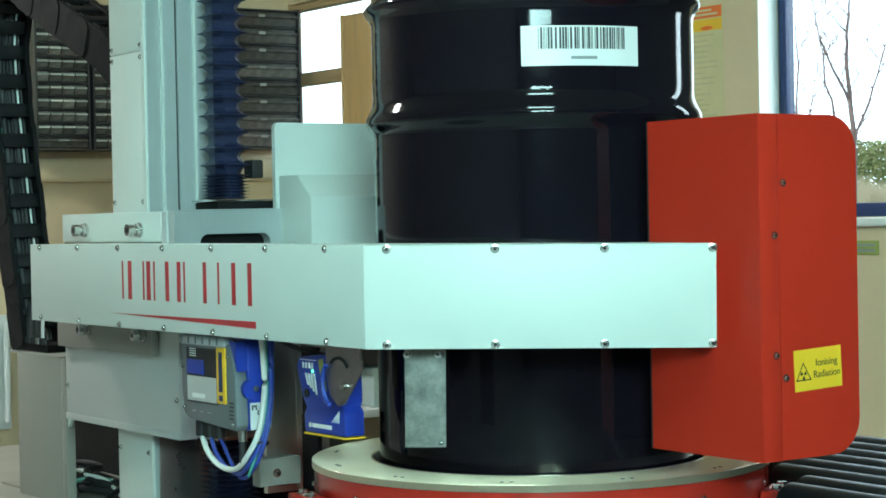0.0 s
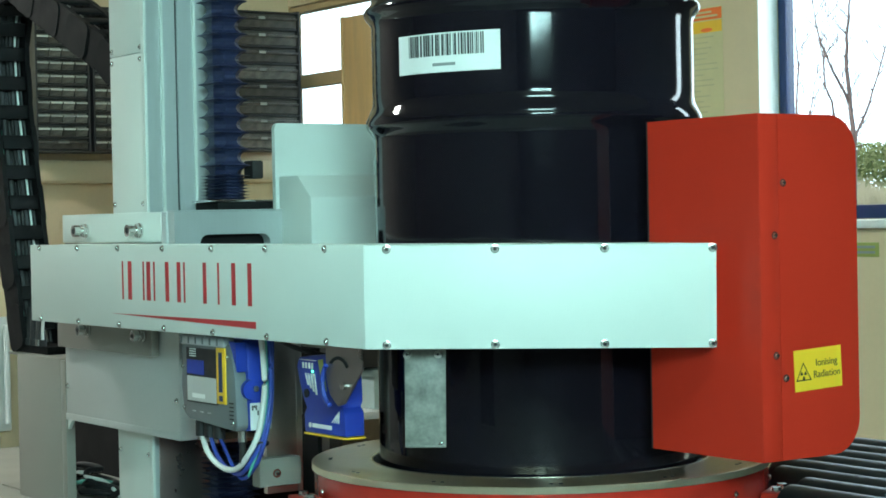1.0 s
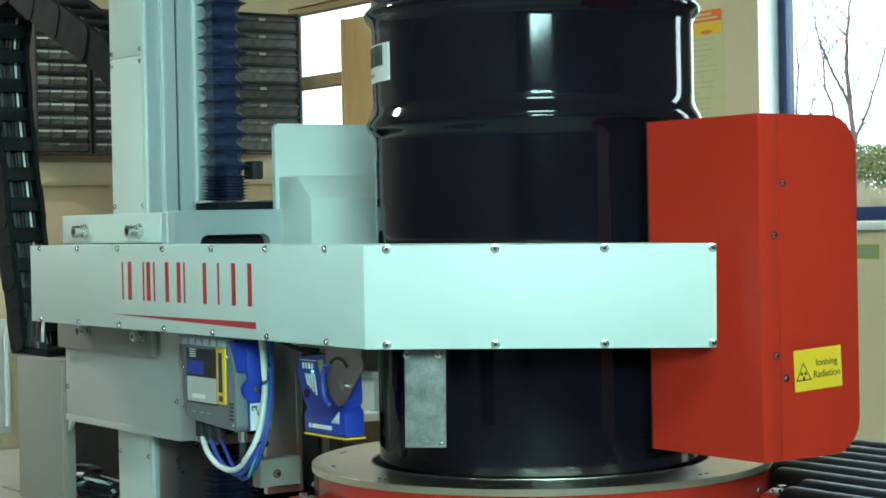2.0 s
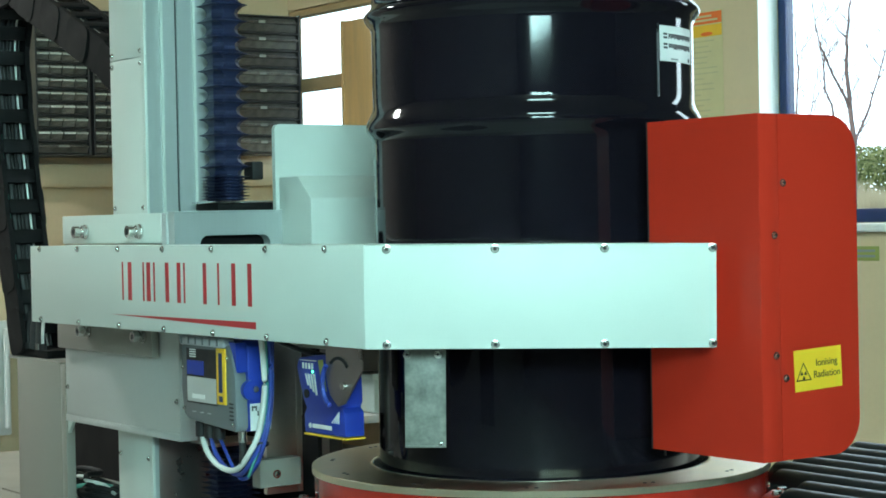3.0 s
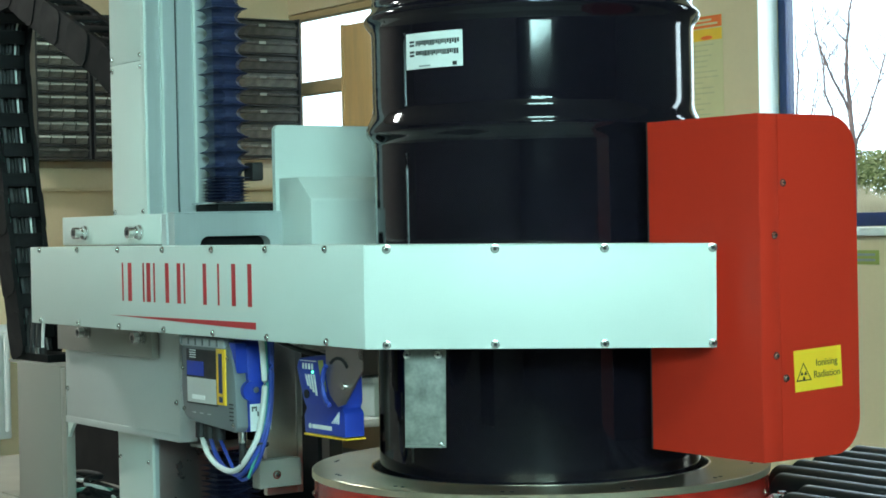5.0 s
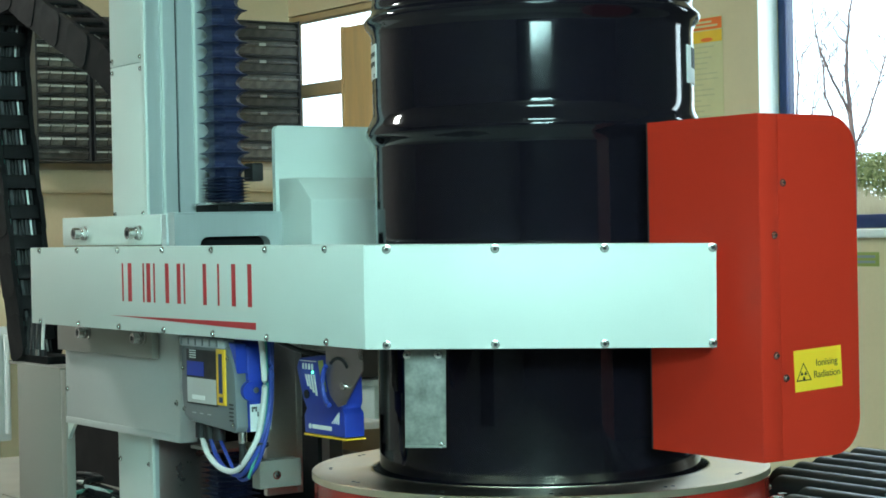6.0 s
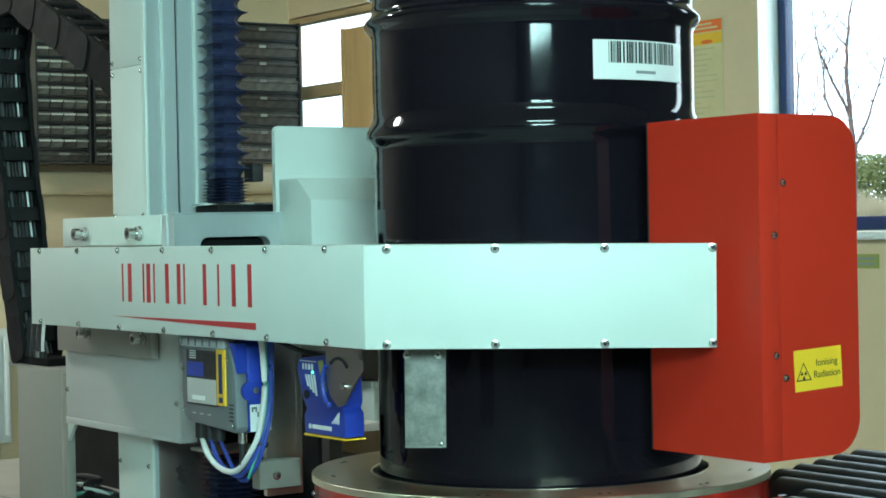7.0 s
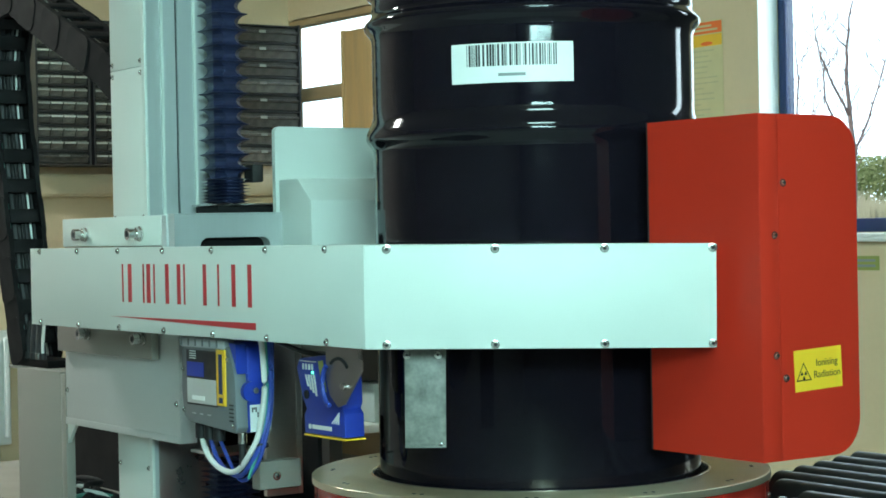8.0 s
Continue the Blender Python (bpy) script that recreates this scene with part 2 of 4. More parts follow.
def room():
    structure("floor", boxes(((-5.5, -6.2, -0.1), (6.0, 3.1, 0.0))), FLOOR, "grey sealed concrete workshop floor", "floor")
    structure("ceiling", boxes(((-5.5, -6.2, 3.2), (6.0, 3.1, 3.3))), CEIL, "cream painted workshop ceiling", "ceiling")
    wall_with_holes("wall_north", -5.50, -0.9, 3.2, WALL_V, WALL_V + 0.155,
                    [(-5.50, -4.05, 1.25, 2.02), (-2.135, WIN[1], 0.955, HEAD)], "cream painted workshop wall with two windows", CREAM)
    # out of view; dark so that the drum's right side mirrors no cream
    wall_with_holes("wall_north_2", -0.9, 6.0, 3.2, WALL_V, WALL_V + 0.2, [(-0.10, 0.27, 0.955, HEAD)], "unseen workshop wall with a narrow window, darkened for drum reflections", UNSEEN_DARK)
    structure("wall_west", boxes(((-5.496, 0.9, 0), (-5.296, WALL_V, 3.2))), CREAM, "cream painted workshop wall behind drawer cabinets", "wall")
    # carries the cream wall on out of view, darker only for the drum's reflection
    structure("wall_west_2", boxes(((-5.496, -6.0, 0), (-5.296, 0.9, 3.2))), UNSEEN_BUFF, "unseen workshop wall, toned buff for drum reflections", "wall")
    structure("wall_south", boxes(((-5.296, -6.2, 0), (5.8, -6.0, 3.2))), UNSEEN_BUFF, "unseen workshop wall, toned buff for drum reflections", "wall")
    a, b, lo, hi = -4.2, -2.2, 1.96, 3.10
    # behind the camera; its dark colour keeps the drum's reflection dark
    structure("wall_east", boxes(((5.8, -6.0, 0), (6.0, a, 3.2)), ((5.8, b, 0), (6.0, WALL_V + 0.2, 3.2)), ((5.8, a, 0), (6.0, b, lo)), ((5.8, a, hi), (6.0, b, 3.2))), UNSEEN_DARK, "unseen workshop wall with a high window, darkened for drum reflections", "wall")
    w = thing("window_4", "high window with a dark blue frame", "window", kind="structure")
    part("window_frame", boxes(((5.88, a, lo), (5.93, a + 0.04, hi)), ((5.88, b - 0.04, lo), (5.93, b, hi)), ((5.88, a + 0.04, lo), (5.93, b - 0.04, lo + 0.04)), ((5.88, a + 0.04, hi - 0.04), (5.93, b - 0.04, hi))), FRAME, w, smooth=False)
    p = part("pane", boxes(((5.90, a + 0.04, lo + 0.04), (5.906, b - 0.04, hi - 0.04))), GLASS, w)
    p.visible_shadow = False
    # ceiling light panels
    for x, y, lit in ((0.30, 0.55, LIT), (-3.1, 5.3, LIT_DIM)):
        size = 1.0 if lit is LIT else 0.66
        t = thing("ceiling_light", "square white glowing ceiling light panel", "ceiling light", pose(x, y, 3.2) @ Matrix.Scale(size, 4), "ceiling lights")
        part("frame", boxes(((-0.47, -0.32, -0.03), (-0.44, 0.32, -0.001)), ((0.44, -0.32, -0.03), (0.47, 0.32, -0.001)), ((-0.44, -0.32, -0.03), (0.44, -0.29, -0.001)), ((-0.44, 0.29, -0.03), (0.44, 0.32, -0.001))), WHITE, t, smooth=False)
        part("diffuser", boxes(((-0.44, -0.29, -0.018), (0.44, 0.29, -0.010))), lit, t, "glowing diffuser", smooth=False)


def windows():
    # big blue window
    w = thing("window_1", "large window with a dark blue painted frame", "window", kind="structure")
    v0, v1 = WALL_V + 0.085, WALL_V + 0.118
    a, b = -2.13, WIN[1] - 0.005
    lo, hi = 0.975, HEAD - 0.004
    part("window_frame", boxes(((a, v0, lo), (a + 0.034, v1, hi)), ((b - 0.07, v0, lo), (b, v1, hi)),
                               ((a + 0.034, v0, lo), (b - 0.07, v1, lo + 0.045)), ((a + 0.034, v0, hi - 0.06), (b - 0.07, v1, hi)), bevel=0.005), FRAME, w)
    part("jamb_liner", boxes(((a - 0.0045, v1 + 0.0005, lo), (a + 0.004, WALL_V + 0.156, hi)), bevel=0.001), FRAME, w)
    mid = (a + b) / 2 + 0.3
    part("mullion", boxes(((mid - 0.03, v0 + 0.004, lo + 0.045), (mid + 0.03, v1 - 0.004, hi - 0.06)), bevel=0.004), FRAME, w)
    for x0, x1 in ((a + 0.034, mid - 0.03), (mid + 0.03, b - 0.07)):
        p = part("pane", boxes(((x0, v0 + 0.014, lo + 0.045), (x1, v0 + 0.020, hi - 0.06))), GLASS, w)
        p.visible_shadow = False
    part("window_sill", boxes(((-2.16, WALL_V - 0.03, 0.945), (WIN[1] + 0.02, WALL_V + 0.15, 0.972)), bevel=0.006), REVEAL, w, "white painted sill board")
    # plastered reveal
    structure("trim", boxes(((-2.135, WALL_V - 0.004, 0.972), (-2.1315, v0 - 0.001, HEAD))), REVEAL, "white plastered window reveal", "trim")
    w = thing("window_3", "narrow window with a dark blue painted frame", "window", kind="structure")
    part("window_frame", boxes(((-0.098, v0, lo), (-0.06, v1, hi)), ((0.23, v0, lo), (0.268, v1, hi)), ((-0.06, v0, lo), (0.23, v1, lo + 0.045)), ((-0.06, v0, hi - 0.06), (0.23, v1, hi)), bevel=0.005), FRAME, w)
    p = part("pane", boxes(((-0.06, v0 + 0.014, lo + 0.045), (0.23, v0 + 0.020, hi - 0.06))), GLASS, w)
    p.visible_shadow = False
    # corner window with pine bars
    w = thing("window_2", "corner window with pale pine glazing bars", "window", kind="structure")
    v0, v1 = WALL_V + 0.004, WALL_V + 0.07
    part("window_frame", boxes(((-5.2955, v0, 1.255), (-5.292, v1, 2.015)), ((-4.09, v0, 1.255), (-4.055, v1, 2.015)),
                               ((-5.292, v0, 1.255), (-4.09, v1, 1.30)), ((-5.292, v0, 1.985), (-4.09, v1, 2.015)), bevel=0.004), PINE, w)
    part("mullion", boxes(((-5.292, v0 + 0.003, 1.632), (-4.09, v1 - 0.003, 1.692)), bevel=0.004), PINE, w)
    for z0, z1 in ((1.30, 1.632), (1.692, 1.985)):
        p = part("pane", boxes(((-5.292, v0 + 0.010, z0), (-4.09, v0 + 0.016, z1))), GLASS, w)
        p.visible_shadow = False


def outside():
    bm = fresh()
    box(bm, (-60, WALL_V + 0.2, -0.6), (60, 140, -0.5))
    structure("ground", bm, GRASS, "rough winter grass outside the window", "ground")
    sky_card = structure("backdrop", boxes(((-260, 95, -8), (60, 95.2, 60))), glow("overcast sky", (0.60, 0.84, 1.0), 2.9), "bright overcast winter sky", "sky")
    sky_card.visible_shadow = False
    # bare tree
    rng = random.Random(5)

    def tree(m, stems, label):
        """Bent stems of (x, z) knots and a radius, the first one the trunk, each with fine twigs."""
        t = thing("tree", label, "tree", m)
        bm, tw = fresh(), fresh()

        def twig(p, d, length, r, depth):
            for k in range(3):
                d = (d + Vector((rng.uniform(-0.16, 0.16), rng.uniform(-0.16, 0.16), 0.10))).normalized()
                q = p + d * length / 3
                rod(tw, p, q, r, 4, r * 0.75)
                if depth < 2:
                    side = Vector((rng.uniform(-1, 1), rng.uniform(-1, 1), 0.35)).normalized()
                    twig(q, (d + side * 0.75).normalized(), length * rng.uniform(0.4, 0.65), r * 0.65, depth + 1)
                p, r = q, r * 0.75
        for n, (knots, r) in enumerate(stems):
            off = rng.uniform(-0.1, 0.1) if n else 0.0
            pts = [Vector((x, off * i, z)) for i, (x, z) in enumerate(knots)]
            fine = [p.lerp(q, f / 3) for p, q in zip(pts, pts[1:]) for f in range(3)] + [pts[-1]]
            fine = [fine[0]] + [p + Vector((rng.uniform(-0.012, 0.012), rng.uniform(-0.02, 0.02), 0)) for p in fine[1:]]
            for i, (p, q) in enumerate(zip(fine, fine[1:])):
                rr = r * (1 - 0.8 * i / len(fine))
                rod(bm if n == 0 else tw, p, q, rr, 7, r * (1 - 0.8 * (i + 1) / len(fine)))
                if q.z > 1.9:
                    for side in range(rng.choice((1, 2, 3))):
                        a = rng.uniform(0, 6.283)
                        twig(q, Vector((0.7 * math.cos(a), 0.7 * math.sin(a), 0.75)).normalized(), rng.uniform(0.18, 0.42), min(0.0050, rr * 0.6), 0)
        part("trunk", bm, BARK, t)
        part("crown", tw, BARK, t, "bare winter twigs")
    # rooted in the ground beyond the window
    tree(pose(3.97, 18.0, -0.5), [([(0, -0.02), (0.02, 1.2), (0.0, 2.24), (-0.035, 2.85), (-0.05, 3.2), (0.03, 3.65)], 0.037),
                                  ([(-0.03, 2.55), (-0.2, 2.85), (-0.37, 3.25), (-0.43, 3.55)], 0.016),
                                  ([(0.01, 1.7), (-0.14, 2.25), (-0.27, 2.7), (-0.34, 3.1)], 0.02),
                                  ([(0.01, 1.9), (0.04, 2.25), (0.2, 2.65), (0.32, 3.05), (0.4, 3.4)], 0.017)],
         "slender bare winter tree beyond the window")
    tree(pose(3.50, 18.4, -0.5), [([(0, -0.02), (-0.02, 1.4), (0.02, 2.4), (0.03, 2.9), (0.0, 3.4)], 0.02),
                                  ([(0.0, 1.8), (0.09, 2.3), (0.16, 2.75), (0.2, 3.0)], 0.01)],
         "small bare winter tree beyond the window")
    # hedge
    verts = []
    for i in range(42000):
        x = rng.uniform(-13.2, -9.8)
        y = 13.5 + rng.uniform(-0.7, 0.7)
        top = 2.05 + 0.35 * noise.noise((x * 0.7, 3.1, 0)) + 0.2 * noise.noise((x * 2.3, 9.1, 0))
        z = -0.5 + (top + 0.1) * (1 - rng.random() ** 2)
        s = rng.uniform(0.012, 0.032)
        d = Vector((rng.uniform(-1, 1), rng.uniform(-1, 1), rng.uniform(-1, 1))).normalized()
        e = d.orthogonal().normalized()
        c = Vector((x, y, z))
        verts += [c + e * s * 0.5, c + d * s, c - e * s * 0.5, c - d * s]
    me = bpy.data.meshes.new("hedge")
    me.from_pydata(verts, [], [(i, i + 1, i + 2, i + 3) for i in range(0, len(verts), 4)])
    me.materials.append(LEAF)
    ob = new("hedge", me)
    ob.matrix_basis = M
    tagged(ob, "rough green hedge beyond the window", "hedge", "", "stuff")
    # tall pale grass before the hedge
    bm = fresh()
    for i in range(9000):
        x, y = rng.uniform(-12.6, -9.3), 12.5 + rng.uniform(-0.25, 0.25)
        top = 1.80 + 0.18 * noise.noise((x * 2.0, 1.7, 0)) - 0.6 * rng.random() ** 3
        lean, bend, wide = rng.uniform(-0.2, 0.2), rng.uniform(-0.12, 0.12), rng.uniform(0.006, 0.014)
        a, b, c = Vector((x, y, -0.5)), Vector((x + lean * 0.6, y, -0.5 + top * 0.7)), Vector((x + lean + bend, y + bend, -0.5 + top))
        e = Vector((wide, wide * 0.5, 0))
        bm.faces.new([bm.verts.new(p) for p in (a - e, a + e, b + e, c, b - e)])
    ob = new("tall_grass", mesh_of("tall_grass", bm, STRAW))
    ob.matrix_basis = M
    tagged(ob, "tall pale winter grass before the hedge", "grass", "", "stuff")


def drawer_cabinet(v0, v1, z0, rows, cols, pitch, wide_bottom, label):
    c = thing("drawer_cabinet", label, "drawer cabinet", group="wall drawer cabinets")
    u0, u1 = WALL_U + 0.004, WALL_U + 0.246
    top = z0 + rows * pitch + 0.012
    part("back_panel", boxes(((u0, v0, z0), (u0 + 0.01, v1, top))), CASE, c, smooth=False)
    for w0 in (v0, v1 - 0.008):
        part("side_panel", boxes(((u0 + 0.0102, w0, z0), (u1, w0 + 0.008, top))), CASE, c, smooth=False)
    shelf = mesh_of("shelf", boxes(((u0 + 0.0102, v0 + 0.0082, 0), (u1 - 0.004, v1 - 0.0082, 0.006))), CASE)
    for k in range(rows + 1):
        part("shelf", shelf, None, c, at=pose(0, 0, z0 + k * pitch))
    w = (v1 - v0 - 0.016) / cols
    small = big = None

    def front(width, h):
        bm = fresh()
        slab(bm, [(-0.10, 0), (0.0, 0.004), (0.006, h * 0.55), (0.014, h * 0.62), (0.014, h * 0.74), (-0.004, h * 0.78), (-0.006, h), (-0.10, h)], 1, 0.002, width - 0.002)
        for f in bm.faces:
            f.normal_update()
        # slab() fills x and z of an outline given along y
        return mesh_of("drawer", bm, DRAWER)

    def ticket(width, h, k):
        return mesh_of("ticket", boxes(((0.0142, width * 0.5 - k, h * 0.60), (0.0152, width * 0.5 + k, h * 0.79))), TICKET)
    for r in range(rows):
        z = z0 + r * pitch + 0.007
        one = wide_bottom and r == 0
        n = 1 if one else cols
        ww = w * cols if one else w
        if one:
            dm, tm = front(ww, pitch - 0.01), ticket(ww, pitch - 0.01, 0.025)
        else:
            small = small or (front(w, pitch - 0.01), ticket(w, pitch - 0.01, 0.026 if cols > 1 else 0.017))
            dm, tm = small
        for k in range(n):
            d = part("drawer", dm, None, c, at=pose(u1 - 0.018, v0 + 0.008 + k * ww, z))
            part("ticket", tm, None, d)
    return c


def room_things():
    drawer_cabinet(1.538, 1.785, 1.322, 11, 4, 0.0563, True, "dark wall cabinet of small smoky plastic drawers")
    drawer_cabinet(1.80, 2.047, 1.322, 11, 4, 0.0563, False, "dark wall cabinet of small smoky plastic drawers")
    drawer_cabinet(2.44, 2.832, 1.332, 8, 1, 0.0785, False, "dark wall cabinet of wide smoky drawers")
    t = thing("trunking", "cream cable trunking along the wall", "cable trunking")
    part("channel", boxes(((WALL_U + 0.003, 0.95, 1.19), (WALL_U + 0.055, 2.9, 1.29)), bevel=0.006), CREAM, t)
    part("cover", boxes(((WALL_U + 0.055, 0.95, 1.20), (WALL_U + 0.062, 2.9, 1.28)), bevel=0.002), CREAM, t)
    r = thing("radiator", "white enamelled panel radiator under the cabinets", "radiator")
    part("panel", boxes(((WALL_U + 0.05, 0.6, 0.13), (WALL_U + 0.09, 1.46, 0.62)), bevel=0.008), RADIATOR, r)
    rib = mesh_of("rib", boxes(((0, -0.012, 0.16), (0.022, 0.012, 0.59)), bevel=0.007), RADIATOR)
    for k in range(20):
        part("rib", rib, None, r, at=pose(WALL_U + 0.09, 0.64 + k * 0.042, 0))
    part("bracket", boxes(((WALL_U + 0.003, 0.7, 0.2), (WALL_U + 0.05, 0.74, 0.5)), ((WALL_U + 0.003, 1.3, 0.2), (WALL_U + 0.05, 1.34, 0.5))), RADIATOR, r)
    part("valve_pipe", rod(fresh(), (WALL_U + 0.07, 1.4, 0.0), (WALL_U + 0.07, 1.4, 0.14), 0.011), STEEL, r)
    b = thing("plywood_board", "pale plywood board standing against the window wall", "board")
    part("sheet", boxes(((-4.663, 2.83, 0.901), (-4.15, 2.86, 1.905)), bevel=0.002), WOOD, b)
    part("edge_strip", boxes(((-4.685, 2.826, 0.901), (-4.663, 2.864, 1.909)), bevel=0.002), WOOD, b)
    w = thing("workbench", "dark workbench with a lower shelf by the window wall", "workbench")
    part("top", boxes(((-5.0, 2.25, 0.86), (-3.6, 2.9, 0.90)), bevel=0.004), WOOD, w)
    for u in (-4.98, -3.98):
        for v in (2.27, 2.82):
            part("leg", boxes(((u, v, 0.0), (u + 0.06, v + 0.06, 0.86))), CASE, w)
    part("drawer_unit", boxes(((-4.90, 2.28, 0.43), (-3.7, 2.86, 0.859)), bevel=0.004), CASE, w)
    part("lower_shelf", boxes(((-4.95, 2.26, 0.235), (-3.65, 2.88, 0.265)), bevel=0.002), REVEAL, w, "pale shelf board")
    c = thing("storage_crate", "pale teal plastic crate on the lower bench shelf", "crate")
    part("tub", boxes(((-4.70, 2.345, 0.2655), (-3.70, 2.80, 0.405)), bevel=0.01), CRATE, c)
    part("rim", boxes(((-4.71, 2.335, 0.396), (-3.69, 2.81, 0.420)), bevel=0.003), CRATE, c)
    # poster
    p = thing("poster", "cream safety poster with orange and yellow headings", "poster")
    y = WALL_V - 0.002
    part("sheet", boxes(((-2.60, y - 0.001, 1.10), (-2.306, y, 1.718))), POSTER, p)
    part("orange_heading", boxes(((-2.60, y - 0.002, 1.672), (-2.31, y - 0.001, 1.712))), ORANGE, p)
    part("yellow_heading", boxes(((-2.60, y - 0.002, 1.628), (-2.31, y - 0.001, 1.668))), YELLOW, p)
    part("emblem", slab(fresh(), [(-2.385 + 0.03 * math.cos(a * 0.4), 1.637 + 0.007 * math.sin(a * 0.4)) for a in range(16)], 1, y - 0.003, y - 0.002), ORANGE, p)
    part("heading_bar", boxes(*[((-2.5, y - 0.003, 1.681 + k * 0.014), (-2.33 - 0.03 * k, y - 0.002, 1.688 + k * 0.014)) for k in (0, 1)]), POSTER, p)
    rng = random.Random(3)
    for k in range(26):
        z = 1.615 - k * 0.0185
        part("text_bar", boxes(((-2.585, y - 0.002, z - 0.0045), (-2.33 - rng.uniform(0, 0.09), y - 0.001, z))), mat_poster_text, p)
    g = thing("wall_card", "small yellow-green card on the wall below the sill", "notice card")
    part("card", boxes(((-1.74, y - 0.002, 0.855), (-1.615, y, 0.90)), bevel=0.0005), LIME, g)
    part("text_bar", boxes(*[((-1.73, y - 0.003, z), (-1.63, y - 0.002, z + 0.008)) for z in (0.865, 0.882)]), GREYINK, g)


mat_poster_text = mat("poster small print", (0.54, 0.48, 0.28), 0.5, 0, 0.1, 40, 0.0, 300)


# ---- drum and turntable ----
DRUM_AT = (0.166, 3.34)
RING_Z = 0.575


def drum():
    d = thing("steel_drum", "glossy black painted steel drum standing on the turntable", "drum", pose(*DRUM_AT, 0.561))
    R = 0.2865
    prof = [(0.02, -0.006), (R - 0.012, -0.006), (R - 0.010, -0.018), (R + 0.001, -0.018), (R + 0.003, -0.012), (R + 0.001, -0.004), (R - 0.003, 0.002), (R - 0.0004, 0.0105), (R, 0.0130), (R, 0.0155), (R, 0.020), (R, 0.12), (R, 0.2)]

    def hoop(z, h, low, up):
        out = []
        for k in range(-16, 17):
            q = k / 16
            bump = (0.5 + 0.5 * math.cos(math.pi * q)) ** (1.25 if q < 0 else 1.9)
            out.append((R + h * bump - 0.0014 * math.sin(math.pi * abs(q)) ** 2, z + q * (low if q < 0 else up)))
        return out
    prof += hoop(0.305, 0.0132, 0.032, 0.058)
    prof += hoop(0.607, 0.0132, 0.032, 0.058)
    prof += hoop(0.805, 0.0132, 0.032, 0.030)
    prof += [(R - 0.001, 0.836), (R - 0.001, 0.852), (R + 0.006, 0.856), (R + 0.010, 0.864), (R + 0.006, 0.874), (R - 0.004, 0.876), (R - 0.010, 0.866), (0.02, 0.864)]
    part("shell", lathe(fresh(), prof, 160), DRUM, d)
    # weld seam down the side, its glint put into a lighter colour
    a = 188.6

    def polar(angle, r, z):
        return (r * math.sin(radians(angle)), -r * math.cos(radians(angle)), z)
    for z0, z1 in ((0.04, 0.26), (0.342, 0.565), (0.645, 0.768)):
        bm = fresh()
        tube(bm, [polar(a, R - 0.0008, z0), polar(a, R - 0.0008, z1)], 0.0028, 8)
        part("weld_seam", bm, WELD, d)

    def patch(bm, a0, a1, z0, z1, r, n):
        rows = [[bm.verts.new(polar(a0 + (a1 - a0) * i / n, rr, z)) for rr, z in ((r, z0), (r, z1), (r - 0.0012, z1), (r - 0.0012, z0))] for i in range(n + 1)]
        for p, q in zip(rows, rows[1:]):
            for k in range(4):
                bm.faces.new((p[k], q[k], q[(k + 1) % 4], p[(k + 1) % 4]))
        bm.faces.new(rows[0])
        bm.faces.new(rows[-1][::-1])
        return bm
    # long barcode label
    lab = part("barcode_label", patch(fresh(), -6.4, 34.8, 0.6835, 0.749, R + 0.0012, 24), PAPER, d, "white barcode label")
    rng = random.Random(8)
    x = -0.8
    while x < 29.5:
        w = rng.choice((0.22, 0.22, 0.45, 0.7))
        part("bar", patch(fresh(), x, x + w, 0.7110, 0.7465, R + 0.0017, 1), INK, lab)
        x += w + rng.choice((0.22, 0.28, 0.5, 0.75))
    part("text_bar", patch(fresh(), 10.0, 19.0, 0.6940, 0.6990, R + 0.0017, 6), GREYINK, lab)
    # small data label
    lab = part("data_label", patch(fresh(), 189.7, 213.7, 0.705, 0.765, R + 0.0012, 16), PAPER, d, "white printed data label")
    for z in (0.726, 0.743):
        x = 194.6
        while x < 212.2:
            w = rng.choice((0.45, 0.6, 0.75))
            part("text_bar", patch(fresh(), x, x + w, z + rng.choice((0, 0.002)), z + 0.009, R + 0.0017, 1), INK, lab)
            x += w + 0.22
        for dz in (0.0, 0.006):
            part("mark", patch(fresh(), 191.6, 193.8, z + dz, z + dz + 0.0035, R + 0.0017, 3), INK, lab)
    part("text_bar", patch(fresh(), 196.0, 201.0, 0.708, 0.7105, R + 0.0017, 3), GREYINK, lab)
    part("mark", patch(fresh(), 210.0, 211.6, 0.707, 0.7135, R + 0.0017, 2), INK, lab)
    return d


